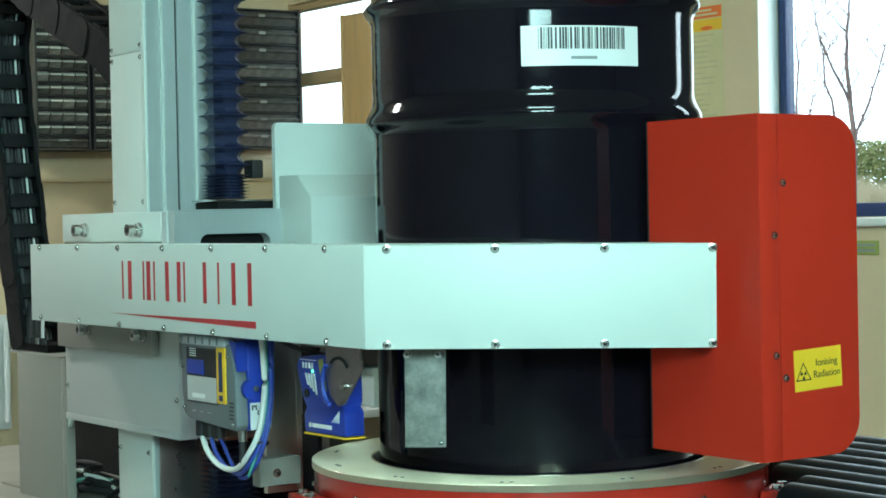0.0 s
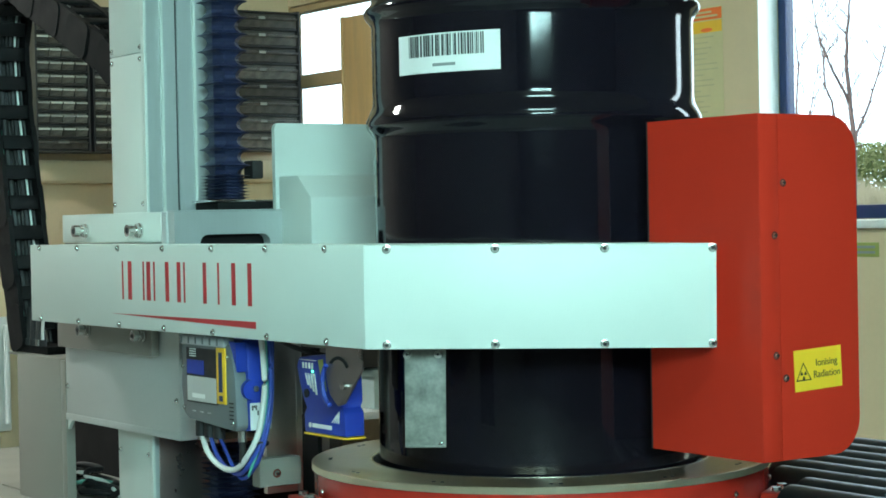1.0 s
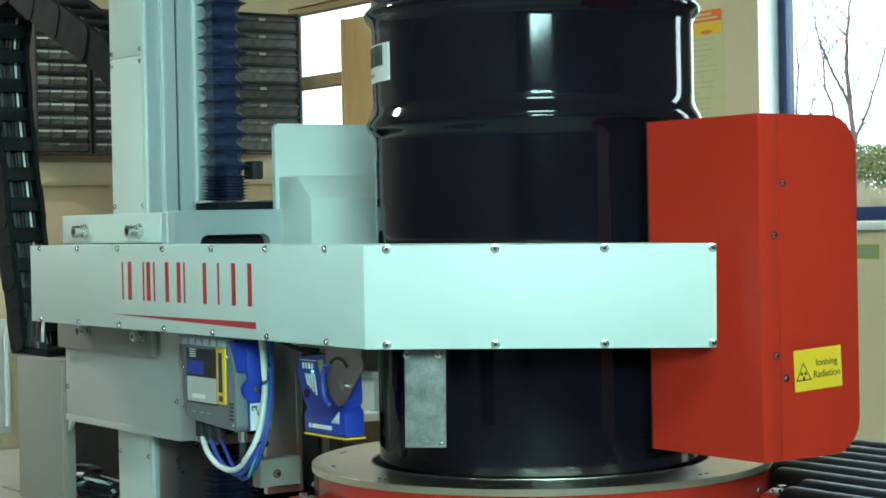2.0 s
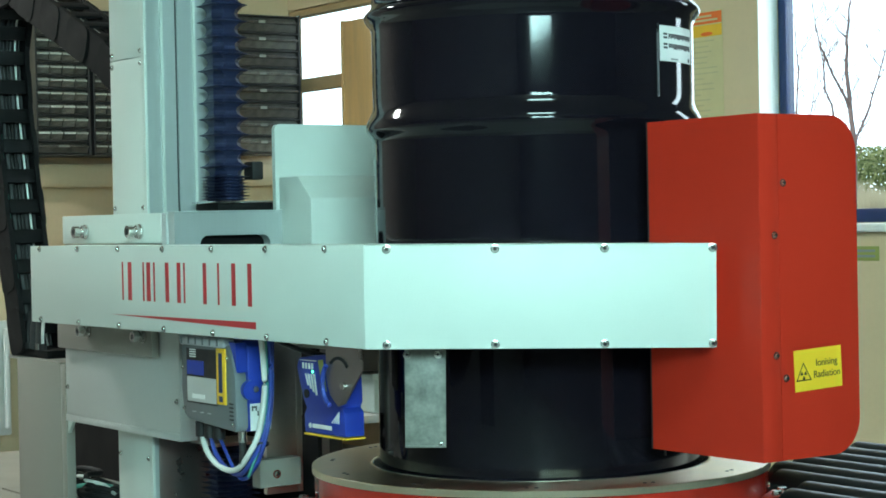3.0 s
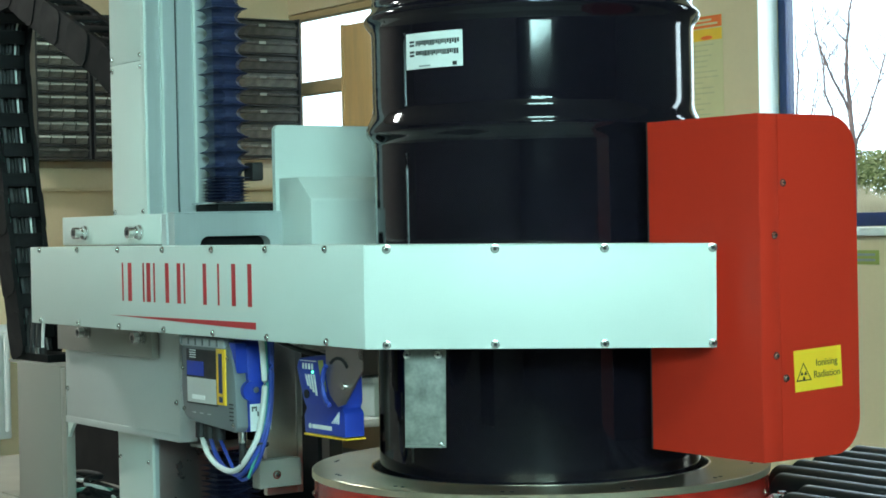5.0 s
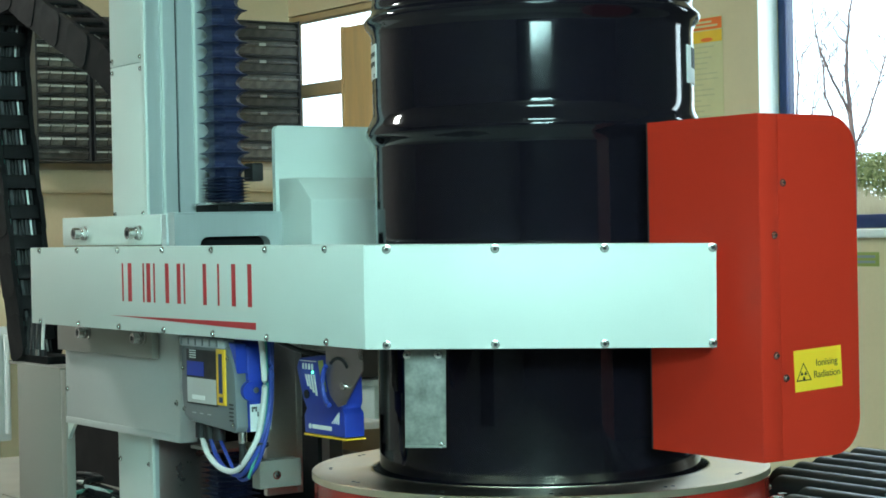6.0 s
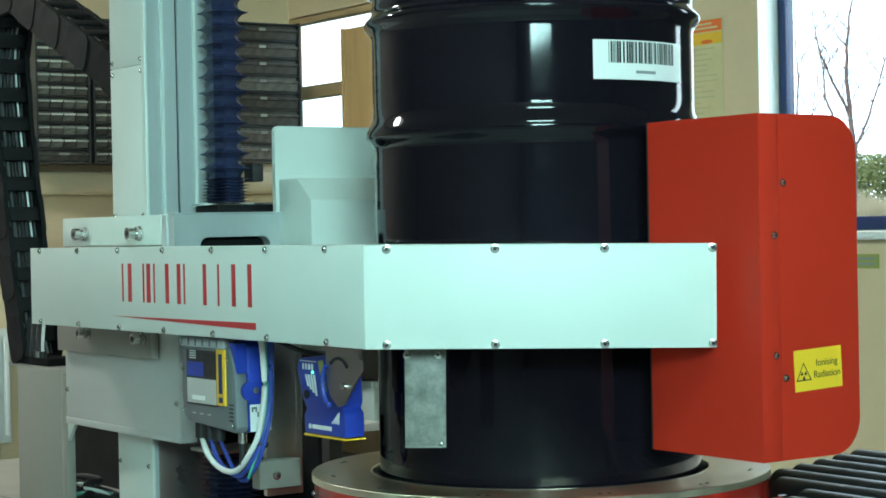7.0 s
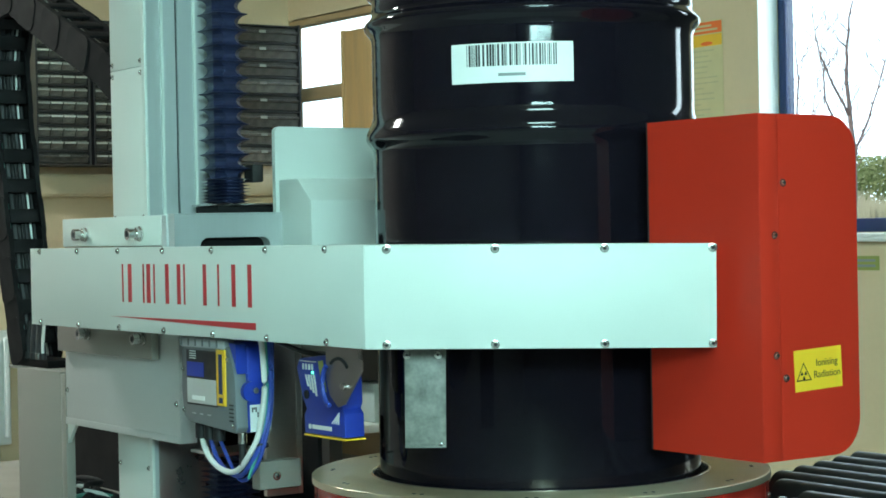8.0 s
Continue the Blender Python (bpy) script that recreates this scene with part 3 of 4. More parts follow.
def turntable():
    t = thing("turntable", "red turntable drum with a bare steel ring on top", "turntable", pose(*DRUM_AT, 0))
    part("ring_plate", lathe(fresh(), [(0.303, RING_Z - 0.012), (0.303, RING_Z - 0.001), (0.304, RING_Z), (0.407, RING_Z), (0.408, RING_Z - 0.001), (0.408, RING_Z - 0.012)], 128, True), PLATE, t, "bare machined steel ring")
    part("inner_lip", lathe(fresh(), [(0.2990, 0.5455), (0.2990, RING_Z - 0.0015), (0.3000, RING_Z + 0.0008), (0.3022, RING_Z + 0.0008), (0.3027, 0.5455)], 128, True), CHROME, t, "bright turned steel lip")
    part("skirt", lathe(fresh(), [(0.404, 0.40), (0.404, RING_Z - 0.0125), (0.39, RING_Z - 0.0125), (0.39, 0.40)], 128, True), RED_GLOSS, t)
    # well floor in near-black, its shade put into the colour
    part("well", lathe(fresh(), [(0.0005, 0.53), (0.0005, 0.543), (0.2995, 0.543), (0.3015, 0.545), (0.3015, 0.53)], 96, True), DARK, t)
    for k in range(12):
        a = 30 * k + 8
        p = Vector((math.sin(radians(a)), -math.cos(radians(a)), 0)) * 0.405
        screw(t, p.x, p.y, RING_Z - 0.040, a, 0.9)
        for s in (-1.2, 1.2):
            q = Vector((math.sin(radians(a + 11 + s)), -math.cos(radians(a + 11 + s)), 0)) * 0.375
            part("countersunk_screw", rod(fresh(), (q.x, q.y, RING_Z - 0.002), (q.x, q.y, RING_Z + 0.0006), 0.0035, 10), BLACK, t)
    b = thing("red_pedestal", "red painted fixed pedestal under the turntable, with bolted lugs", "machine pedestal", pose(*DRUM_AT, 0))
    part("drum_base", lathe(fresh(), [(0.395, 0.0), (0.395, 0.395), (0.37, 0.395), (0.37, 0.0)], 96, True), RED, b)
    for a in (68, -71, 0, 140, -140):
        m = pose(0, 0, 0, 0, 0, a)
        part("lug", boxes(((-0.045, -0.455, 0.36), (0.045, -0.4085, 0.527)), bevel=0.003), RED, b, at=m)
        for x in (-0.022, 0.022):
            bm = fresh()
            rod(bm, (x, -0.432, 0.527), (x, -0.432, 0.5295), 0.011, 20)
            rod(bm, (x, -0.432, 0.5295), (x, -0.432, 0.5345), 0.0085, 6)
            part("bolt", bm, CHROME, b, at=m)
    return t


# ---- scanning arm, its red shield and what it carries ----


def arm():
    t = thing("scanning_arm", "white powder coated sheet metal scanning arm with red lettering", "scanner arm")
    fx, fy = math.cos(radians(55.576)), math.sin(radians(55.576))
    L, drop = 0.5405, 0.0142
    bm = fresh()
    slab(bm, [(-1.333, 0.003), (-0.001, 0.003), ((L - 0.003) * fx, (L - 0.003) * fy), (0.2704, 0.4690), (0.128, 0.4690), (-0.106, 0.128), (-1.333, 0.128)], 2, 0.8005, 0.9595)
    for v in bm.verts:
        along = v.co.x * fx + v.co.y * fy
        if v.co.y > 0.2:
            v.co.z -= drop * along
    part("arm_body", bm, WHITE, t, smooth=False)
    part("side_panel", boxes(((-1.335, 0.0, 0.80), (-0.0006, 0.003, 0.960)), bevel=0.0009), WHITE, t)
    front = part("front_panel", boxes(((0.0006, 0.0, -0.080), (L, 0.003, 0.080)), bevel=0.0009), WHITE, t, at=pose(0, 0, 0.8795, 0, 0.8, 55.576))
    for u in (-1.282, -1.087, -0.893, -0.698, -0.503, -0.309, -0.115):
        screw(t, u, 0, 0.9535)
        screw(t, u, 0, 0.8065)
    for x in (0.034, 0.2005, 0.3685, 0.5345):
        for z in (0.0735, -0.0735):
            screw(front, x, 0, z, 0, 1.12)
    # the maker's mark as plain upright shapes over a tapering stroke
    z0, z1 = 0.856, 0.929

    def stroke(points):
        return slab(fresh(), points, 1, -0.0006, 0.0)

    def bar(x, w, lo=z0, hi=z1):
        part("mark_bar", stroke([(x - w / 2, lo), (x + w / 2, lo), (x + w / 2, hi), (x - w / 2, hi)]), REDINK, side, smooth=False)
    side = t
    for x, w in ((-0.874, 0.006), (-0.842, 0.016), (-0.782, 0.006), (-0.760, 0.016), (-0.736, 0.006), (-0.682, 0.014), (-0.634, 0.014), (-0.612, 0.006),
                 (-0.532, 0.013), (-0.480, 0.006), (-0.424, 0.014), (-0.366, 0.014)):
        bar(x, w)
    part("mark_stroke", stroke([(-0.936, 0.8275), (-0.347, 0.818), (-0.347, 0.830)]), REDINK, t, smooth=False)
    return t


def shield():
    t = thing("shield_box", "red powder coated shield box with a yellow warning label", "shield box", pose(-0.1202, 2.8171, 0.015, 0, 0, -55.576) @ Matrix.Scale(0.985, 4))
    u0, u1, v0, v1, z0, z1 = 0.086, 0.344, 0.502, 0.714, 0.612, 1.150
    part("hood", slab(fresh(), rounded(v0, v1, z0, z1, 0.058, 8, (0, 1, 1, 0)), 0, u0, u1 - 0.002), RED, t)
    part("cover_plate", slab(fresh(), rounded(v0 + 0.040, v1 - 0.0006, z0 + 0.0006, z1 - 0.0006, 0.0575, 8, (0, 1, 1, 0)), 0, u1 - 0.002, u1 + 0.001), RED, t)
    part("corner_strip", boxes(((u1 - 0.002, v0, z0), (u1 + 0.0004, v0 + 0.0396, z1)), bevel=0.0007), RED, t)
    # added dark face towards the drum, so that it mirrors no red
    part("reflection_liner", slab(fresh(), rounded(v0, v1, z0, z1, 0.058, 8, (0, 1, 1, 0)), 0, u0 - 0.004, u0 - 0.0002), LINER_DARK, t, "added dark liner that keeps red out of the drum's reflection")
    for v, z in ((0.551, 1.043), (0.531, 0.962), (0.531, 0.776), (0.551, 0.740)):
        screw(t, u1 + 0.001, v, z, 90, 1.0)
    lab = part("warning_label", boxes(((u1 + 0.001, 0.569, 0.7165), (u1 + 0.0018, 0.673, 0.7815))), YELLOW, t, "yellow ionising radiation warning label", at=pose(0, 0.621, 0.749, 2.4) @ pose(0, -0.621, -0.749 + 0.002))
    f = bpy.data.curves.new("words", "FONT")
    f.body, f.size, f.align_x, f.space_line, f.extrude = "Ionising\nRadiation", 0.0158, "CENTER", 1.15, 0.0002
    ob = new("words", f)
    me = bpy.data.meshes.new_from_object(ob.evaluated_get(bpy.context.evaluated_depsgraph_get()))
    bpy.data.objects.remove(ob)
    me.materials.clear()
    me.materials.append(INK)
    part("words", me, None, lab, "black printed warning words", at=pose(u1 + 0.0021, 0.6395, 0.7535, 90, 0, 90))
    # trefoil triangle
    cy, cz, s = 0.5885, 0.7425, 0.0195

    def tri(k):
        return [(cy + s * k * math.sin(radians(a)), cz + s * k * math.cos(radians(a))) for a in (0, 120, 240)]
    bm = fresh()
    o = [bm.verts.new((u1 + 0.0021, *p)) for p in tri(1.0)]
    i = [bm.verts.new((u1 + 0.0021, *p)) for p in tri(0.82)]
    for k in range(3):
        bm.faces.new((o[k], o[(k + 1) % 3], i[(k + 1) % 3], i[k]))
    bmesh.ops.solidify(bm, geom=bm.faces[:], thickness=0.0003)
    part("triangle", bm, INK, lab)
    for a in (60, 180, 300):
        pts = [(cy + r * math.sin(radians(a + d)), cz - 0.001 + r * math.cos(radians(a + d))) for r, d in ((0.0018, -25), (0.0068, -28), (0.0072, 0), (0.0068, 28), (0.0018, 25))]
        part("blade", slab(fresh(), pts, 0, u1 + 0.0018, u1 + 0.0022), INK, lab, smooth=False)
    return t


def cap_bolt(parent, u, v, z, length=0.03, r=0.0125):
    """A socket-head bolt with nut and washer, along -v."""
    b = part("bolt", rod(fresh(), (u, v, z), (u, v - length, z), r * 0.62, 20), CHROME, parent)
    part("washer", rod(fresh(), (u, v, z), (u, v - 0.003, z), r * 1.25, 24), CHROME, b)
    part("nut", rod(fresh(), (u, v - 0.003, z), (u, v - 0.011, z), r * 1.1, 6), CHROME, b)
    bm = fresh()
    rod(bm, (u, v - length + 0.012, z), (u, v - length, z), r, 24)
    part("head", bm, CHROME, b)
    part("socket", rod(fresh(), (u, v - length, z), (u, v - length - 0.0006, z), r * 0.5, 6), BLACK, b)


def carriage():
    t = thing("lift_carriage", "grey machined lift carriage clamped to the column", "lift carriage")
    part("clamp_plate", boxes(((-1.468, 0.130, 0.962), (-0.972, 0.155, 1.023)), bevel=0.0015), WHITE, t)
    part("clamp_core", boxes(((-1.46, 0.1315, 0.735), (-0.98, 0.154, 0.961))), GREYPAINT, t)
    part("lower_clamp_plate", boxes(((-1.462, 0.110, 0.733), (-0.985, 0.127, 0.7985)), bevel=0.0015), GREYPAINT, t)
    part("end_block", boxes(((-0.970, 0.1305, 0.75), (-0.948, 0.40, 1.0225)), bevel=0.0015), ALU, t)
    # face plate with a slot
    bm = fresh()
    v0, v1, z0, z1, u0, u1 = 0.134, 0.413, 0.60, 1.0215, -0.946, -0.9186
    box(bm, (u0, v0, z0), (u1, 0.190, z1))
    box(bm, (u0, 0.350, z0), (u1, v1, z1))
    box(bm, (u0, 0.190, 0.976), (u1, 0.350, z1))
    box(bm, (u0, 0.190, z0), (u1, 0.350, 0.84))
    part("face_plate", bm, ALU, t, smooth=False)
    for v, s in ((0.190, 1), (0.350, -1)):
        r = 0.018
        pts = [(v, 0.976), (v + s * r, 0.976)] + [(v + s * r - s * r * math.sin(radians(a)), 0.976 - r + r * math.cos(radians(a))) for a in (0, 22, 45, 67, 90)][1:]
        part("slot_corner", slab(fresh(), pts, 0, u0, u1), ALU, t)
    # near-black block that paints the shade seen through the slot
    part("slot_shade", boxes(((-0.975, 0.17, 0.82), (-0.9475, 0.37, 0.99))), DARK, t)
    part("top_edge", boxes(((-0.9475, 0.134, 1.0220), (-0.9172, 0.413, 1.0255)), bevel=0.0008), ALU, t)
    part("edge_rail", boxes(((-0.9184, 0.388, 0.60), (-0.912, 0.413, 1.0215)), bevel=0.001), WHITE, t)
    for u, z in ((-1.340, 0.9876), (-1.068, 0.9865)):
        cap_bolt(t, u, 0.130, z)
    for u, z in ((-1.292, 0.776), (-1.020, 0.775)):
        cap_bolt(t, u, 0.110, z, 0.026, 0.011)
    # lower cover sheet
    part("cover_sheet", boxes(((-1.462, 0.128, 0.570), (-0.900, 0.131, 0.790)), bevel=0.001), SATIN, t, "plain zinc plated cover sheet")
    for u in (-1.462, -0.903):
        part("cover_return", boxes(((u, 0.1312, 0.570), (u + 0.003, 0.165, 0.7305))), SATIN, t)
    part("cover_lip", boxes(((-1.462, 0.1255, 0.570), (-0.900, 0.1278, 0.584)), bevel=0.0008), SATIN, t)
    screw(t, -1.452, 0.128, 0.645)
    screw(t, -0.912, 0.128, 0.648)
    # plate and block that hold the lower bellows
    part("rear_plate", boxes(((-0.645, 0.172, 0.490), (-0.632, 0.238, 0.86)), bevel=0.0015), STEEL, t, "bare steel hanger plate")
    part("plate_edge", boxes(((-0.648, 0.2385, 0.490), (-0.632, 0.250, 0.86)), bevel=0.001), STEEL, t)
    part("plate_arm", boxes(((-0.90, 0.18, 0.82), (-0.646, 0.24, 0.86))), GREYPAINT, t)
    part("lower_block", boxes(((-0.631, 0.140, 0.508), (-0.600, 0.228, 0.560)), bevel=0.002), GREYPAINT, t)
    screw(t, -0.600, 0.175, 0.532, 90, 1.3)
    return t


def detector():
    t = thing("detector_housing", "pale grey sloping detector housing behind the drum", "detector housing")
    part("back_plate", slab(fresh(), rounded(0.371, 0.70, 0.90, 1.202, 0.012, 5), 0, -0.942, -0.930), WHITE, t)
    bm = slab(fresh(), [(-0.9298, 0.80), (-0.80, 0.80), (-0.80, 1.0465), (-0.852, 1.092), (-0.9298, 1.092)], 1, 0.378, 0.68)
    bmesh.ops.bevel(bm, geom=bm.edges[:], offset=0.003, segments=2, affect="EDGES", profile=0.5)
    part("housing", bm, WHITE, t)
    part("support_arm", boxes(((-0.9298, 0.42, 0.74), (-0.82, 0.62, 0.7995)), bevel=0.002), GREYPAINT, t)
    return t


def column():
    t = thing("lift_column", "tall aluminium lift column with white cover strips", "lift column")
    u0, u1, v0, v1 = -1.285, -1.114, 0.170, 0.320
    bm = fresh()
    # grooved extrusion
    prof = [(u0 + 0.003, v0 + 0.004), (u1, v0 + 0.004)]
    for v in (0.205, 0.2405, 0.280):
        prof += [(u1, v), (u1 - 0.012, v), (u1 - 0.012, v + 0.005), (u1, v + 0.005)]
    prof += [(u1, v1), (u0 + 0.003, v1)]
    slab(bm, prof, 2, 0.3525, 2.6)
    part("extrusion", bm, ALU, t, smooth=False)
    for v in (0.2065, 0.2815):
        part("groove_rail", boxes(((u1 - 0.0115, v - 0.001, 0.353), (u1 + 0.005, v + 0.0045, 2.6))), WHITE, t, smooth=False)
    part("groove_seal", boxes(((u1 - 0.0115, 0.2412, 0.353), (u1 - 0.004, 0.2450, 2.6))), BLACK, t, smooth=False)
    for z0, z1 in ((0.353, 1.3590), (1.3605, 2.6)):
        strip = part("cover_strip", boxes(((u0, v0, z0), (u1 + 0.002, v0 + 0.004, z1)), bevel=0.0008), WHITE, t, "white painted cover strip")
        for z in ((0.52, 0.70, 1.045, 1.347) if z0 < 1 else (1.372, 1.9, 2.5)):
            screw(strip, u0 + 0.012, v0, z, 0, 0.9)
            screw(strip, u1 - 0.020, v0, z, 0, 0.9)
    part("corner_bead", boxes(((u1 - 0.012, v0 - 0.003, 0.353), (u1 + 0.004, v0 - 0.0002, 2.6)), bevel=0.001), WHITE, t)
    # added plate whose dark brown stands for the carriage's shade on the column
    part("lower_side_shade", boxes(((u1 + 0.0055, v0 + 0.010, 0.3535), (u1 + 0.0085, 0.318, 0.60)), bevel=0.001), BRACKET, t, "dull brown plate standing in for the shade below the carriage")
    part("foot", boxes(((u0 - 0.03, v0 - 0.01, 0.3455), (u1 + 0.03, v1 + 0.03, 0.352)), bevel=0.003), GREYPAINT, t)
    return t


BELLOWS_AT = (-1.035, 0.311)
FOLD, FOLDS, TOP_Z, LOW_Z = 0.0343, 18, 1.735, 1.100


def fold_mesh(h, a, b, name="fold"):
    """One pleat of square section: narrow waist, wide ridge, narrow waist; the corners are cut off at the waists."""
    bm = fresh()

    def ring(r, c, z):
        return [bm.verts.new((x * r, y * r, z)) for x, y in ((-1, -1 + c), (-1 + c, -1), (1 - c, -1), (1, -1 + c), (1, 1 - c), (1 - c, 1), (-1 + c, 1), (-1, 1 - c))]
    e = a - b
    rings = [ring(r, c, h * z) for r, c, z in ((b, 0.62, 0), (b + 0.14 * e, 0.54, 0.22), (b + 0.5 * e, 0.36, 0.40), (a, 0.10, 0.49), (a, 0.10, 0.51), (b + 0.5 * e, 0.36, 0.60), (b + 0.14 * e, 0.54, 0.78), (b, 0.62, 1.0))]
    for p, q in zip(rings, rings[1:]):
        for k in range(8):
            bm.faces.new((p[k], p[(k + 1) % 8], q[(k + 1) % 8], q[k]))
    return mesh_of(name, bm, BELLOW)


def bellows():
    t = thing("bellows", "dark blue pleated bellows over the lift screw", "bellows", M @ pose(*BELLOWS_AT, 0))
    big, tight = fold_mesh(FOLD + 0.0006, 0.0405, 0.0300), fold_mesh(0.0064, 0.0395, 0.034)
    folds = [part("fold", big, None, t, at=pose(0, 0, LOW_Z + k * FOLD)) for k in range(FOLDS)]
    stack = [part("fold", tight, None, t, at=pose(0, 0, 1.047 + k * 0.0066)) for k in range(8)]
    collar = part("collar", boxes(((-0.055, -0.052, 1.0415), (0.055, 0.115, 1.0455)), bevel=0.001), CHROME, t, "bright steel collar plate")
    post = part("collar_block", boxes(((-0.05, -0.045, 1.0225), (0.05, 0.09, 1.0412)), bevel=0.001), DARK, t)
    side = part("end_stop", boxes(((-0.01, 0.048, 1.09), (0.03, 0.075, 1.128)), bevel=0.004), BLACK, t)
    part("screw_shaft", rod(fresh(), (0, 0, 1.05), (0, 0, 2.4), 0.012), STEEL, t)
    return t, folds, stack, (collar, post, side)


def lower_bellows():
    t = thing("bellows", "dark blue pleated bellows below the lift carriage", "bellows", M @ pose(-1.0, 0.290, 0))
    m = fold_mesh(0.0106, 0.047, 0.039)
    for k in range(18):
        part("fold", m, None, t, at=pose(0.0, 0.0, 0.36 + k * 0.0108))
    part("collar", boxes(((-0.06, -0.06, 0.556), (0.06, 0.06, 0.562))), STEEL, t)
    part("foot", boxes(((-0.06, -0.06, 0.345), (0.06, 0.06, 0.36))), DARK, t)


def base():
    t = thing("machine_base", "pale grey painted machine base frame and cable post", "machine base")
    part("plinth", boxes(((-2.9, 0.03, 0.06), (-0.72, 0.75, 0.345)), bevel=0.004), GREYPAINT, t)
    for u in (-2.7, -1.0):
        for v in (0.08, 0.62):
            part("foot", boxes(((u, v, 0.0), (u + 0.1, v + 0.1, 0.06))), DARK, t)
    part("cable_post", boxes(((-1.935, 0.20, 0.345), (-1.668, 0.224, 0.6925)), bevel=0.003), GREYPAINT, t)
    part("post_flange", boxes(((-1.6675, 0.201, 0.345), (-1.640, 0.223, 0.6885)), bevel=0.001), GREYPAINT, t)
    for z in (0.655, 0.557):
        screw(t, -1.640, 0.212, z, 90)
    part("post_cap", boxes(((-2.05, 0.2245, 0.684), (-1.70, 0.32, 0.6925)), bevel=0.001), GREYPAINT, t)
    # near-black sheet that stands for the shade inside the base opening
    part("back_shade", boxes(((-2.3, 0.50, 0.3455), (-1.0, 0.51, 0.74))), DARK, t)
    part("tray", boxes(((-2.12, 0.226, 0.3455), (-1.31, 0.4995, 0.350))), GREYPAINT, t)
    # the same painted shade at the side of the opening
    part("side_shade", boxes(((-1.30, 0.31, 0.345), (-1.29, 0.4995, 0.74))), DARK, t)
    part("gusset", slab(fresh(), [(-1.638, 0.62), (-1.55, 0.62), (-1.638, 0.53)], 1, 0.205, 0.213), WHITE, t)
    return t


def loose_cables():
    rng = random.Random(11)
    for k, m in enumerate((BLACK, CABLE_G, BLACK, BLACK, CABLE_W, BLACK, BLACK)):
        t = thing("cable", "loose coiled cable lying on the machine base", "cable", group="cables on the base")
        r = 0.0045 if m is CABLE_W else 0.007
        pts = [(-2.06 + 0.075 * i + rng.uniform(-0.02, 0.02), 0.36 + rng.uniform(-0.08, 0.08), 0.351 + r + (0.0 if i in (0, 6) else rng.uniform(0.0, 0.012 + 0.008 * k))) for i in range(7)]
        part("sheath", tube(fresh(), pts, r), m, t)


def cable_chain():
    t = thing("cable_chain", "black plastic energy chain full of cables", "cable chain")
    # up from the post, over an arch, and down behind the column
    knots = [Vector(k) for k in (
        (-1.965, 0.265, 0.715), (-2.04, 0.265, 0.96), (-2.09, 0.265, 1.17), (-2.125, 0.265, 1.33), (-2.14, 0.265, 1.46), (-2.115, 0.265, 1.545), (-2.05, 0.265, 1.60),
        (-1.97, 0.265, 1.607), (-1.88, 0.265, 1.565), (-1.77, 0.265, 1.52), (-1.66, 0.265, 1.475), (-1.53, 0.27, 1.42), (-1.42, 0.285, 1.365), (-1.365, 0.295, 1.28), (-1.36, 0.30, 1.12))]
    run = [0.0]
    for p, q in zip(knots, knots[1:]):
        run.append(run[-1] + (q - p).length)
    n = round(run[-1] / 0.078)
    path = []
    for k in range(n + 1):
        s = run[-1] * k / n
        i = max(j for j in range(len(knots) - 1) if run[j] <= s + 1e-9)
        path.append(knots[i].lerp(knots[i + 1], (s - run[i]) / (run[i + 1] - run[i])))
    w, deep = 0.0525, 0.0425
    for k, (p, q) in enumerate(zip(path, path[1:])):
        d = (q - p)
        length = d.length
        d.normalize()
        x = (Vector((0, 1, 0)) - d * d.y).normalized()
        y = d.cross(x)
        m = Matrix((x, y, d)).transposed().to_4x4()
        m.translation = p
        step = 0.0025 if k % 2 else 0.0
        for side in (-1, 1):
            lo, hi = sorted((side * (w - step), side * (w - step - 0.012)))
            part("side_plate", slab(fresh(), rounded(-deep, deep, -0.016, length + 0.016, 0.022, 5), 0, lo, hi), CHAIN, t, at=m)
        for y0 in (-deep + 0.003, deep - 0.010):
            part("crossbar", boxes(((-w + 0.0145, y0, length * 0.28), (w - 0.0145, y0 + 0.007, length * 0.74)), bevel=0.002), CHAIN, t, at=m)
    for off, r, m in ((-0.031, 0.004, CABLE_G), (-0.018, 0.009, BLACK), (0.002, 0.0032, BLACK), (0.012, 0.008, BLACK), (0.024, 0.0030, CABLE_W), (0.033, 0.004, BLACK), (-0.027, 0.012, BLACK), (0.0, 0.013, BLACK), (0.027, 0.012, BLACK)):
        part("cable", tube(fresh(), [p + Vector((0.012 if r < 0.0115 else -0.014, off, 0)) for p in path], r, 8), m, t)
    for off, m in ((-0.06, BLACK), (-0.03, BLACK), (0.0, BLACK), (0.035, BLACK), (0.06, CABLE_W)):
        x = -1.905 + off
        lead = part("lead", tube(fresh(), [(x - 0.02, 0.245, 0.80), (x, 0.232, 0.75), (x + 0.01, 0.228, 0.7135)], 0.0075 if m is BLACK else 0.004, 10), m, t)
        part("gland", rod(fresh(), (x + 0.01, 0.228, 0.7125), (x + 0.01, 0.228, 0.728), 0.0095, 12), CHROME if off in (-0.06, 0.035) else BLACK, t)
    part("end_bracket", boxes(((-2.00, 0.2245, 0.6930), (-1.80, 0.300, 0.712)), bevel=0.002), CHAIN, t)
    return t


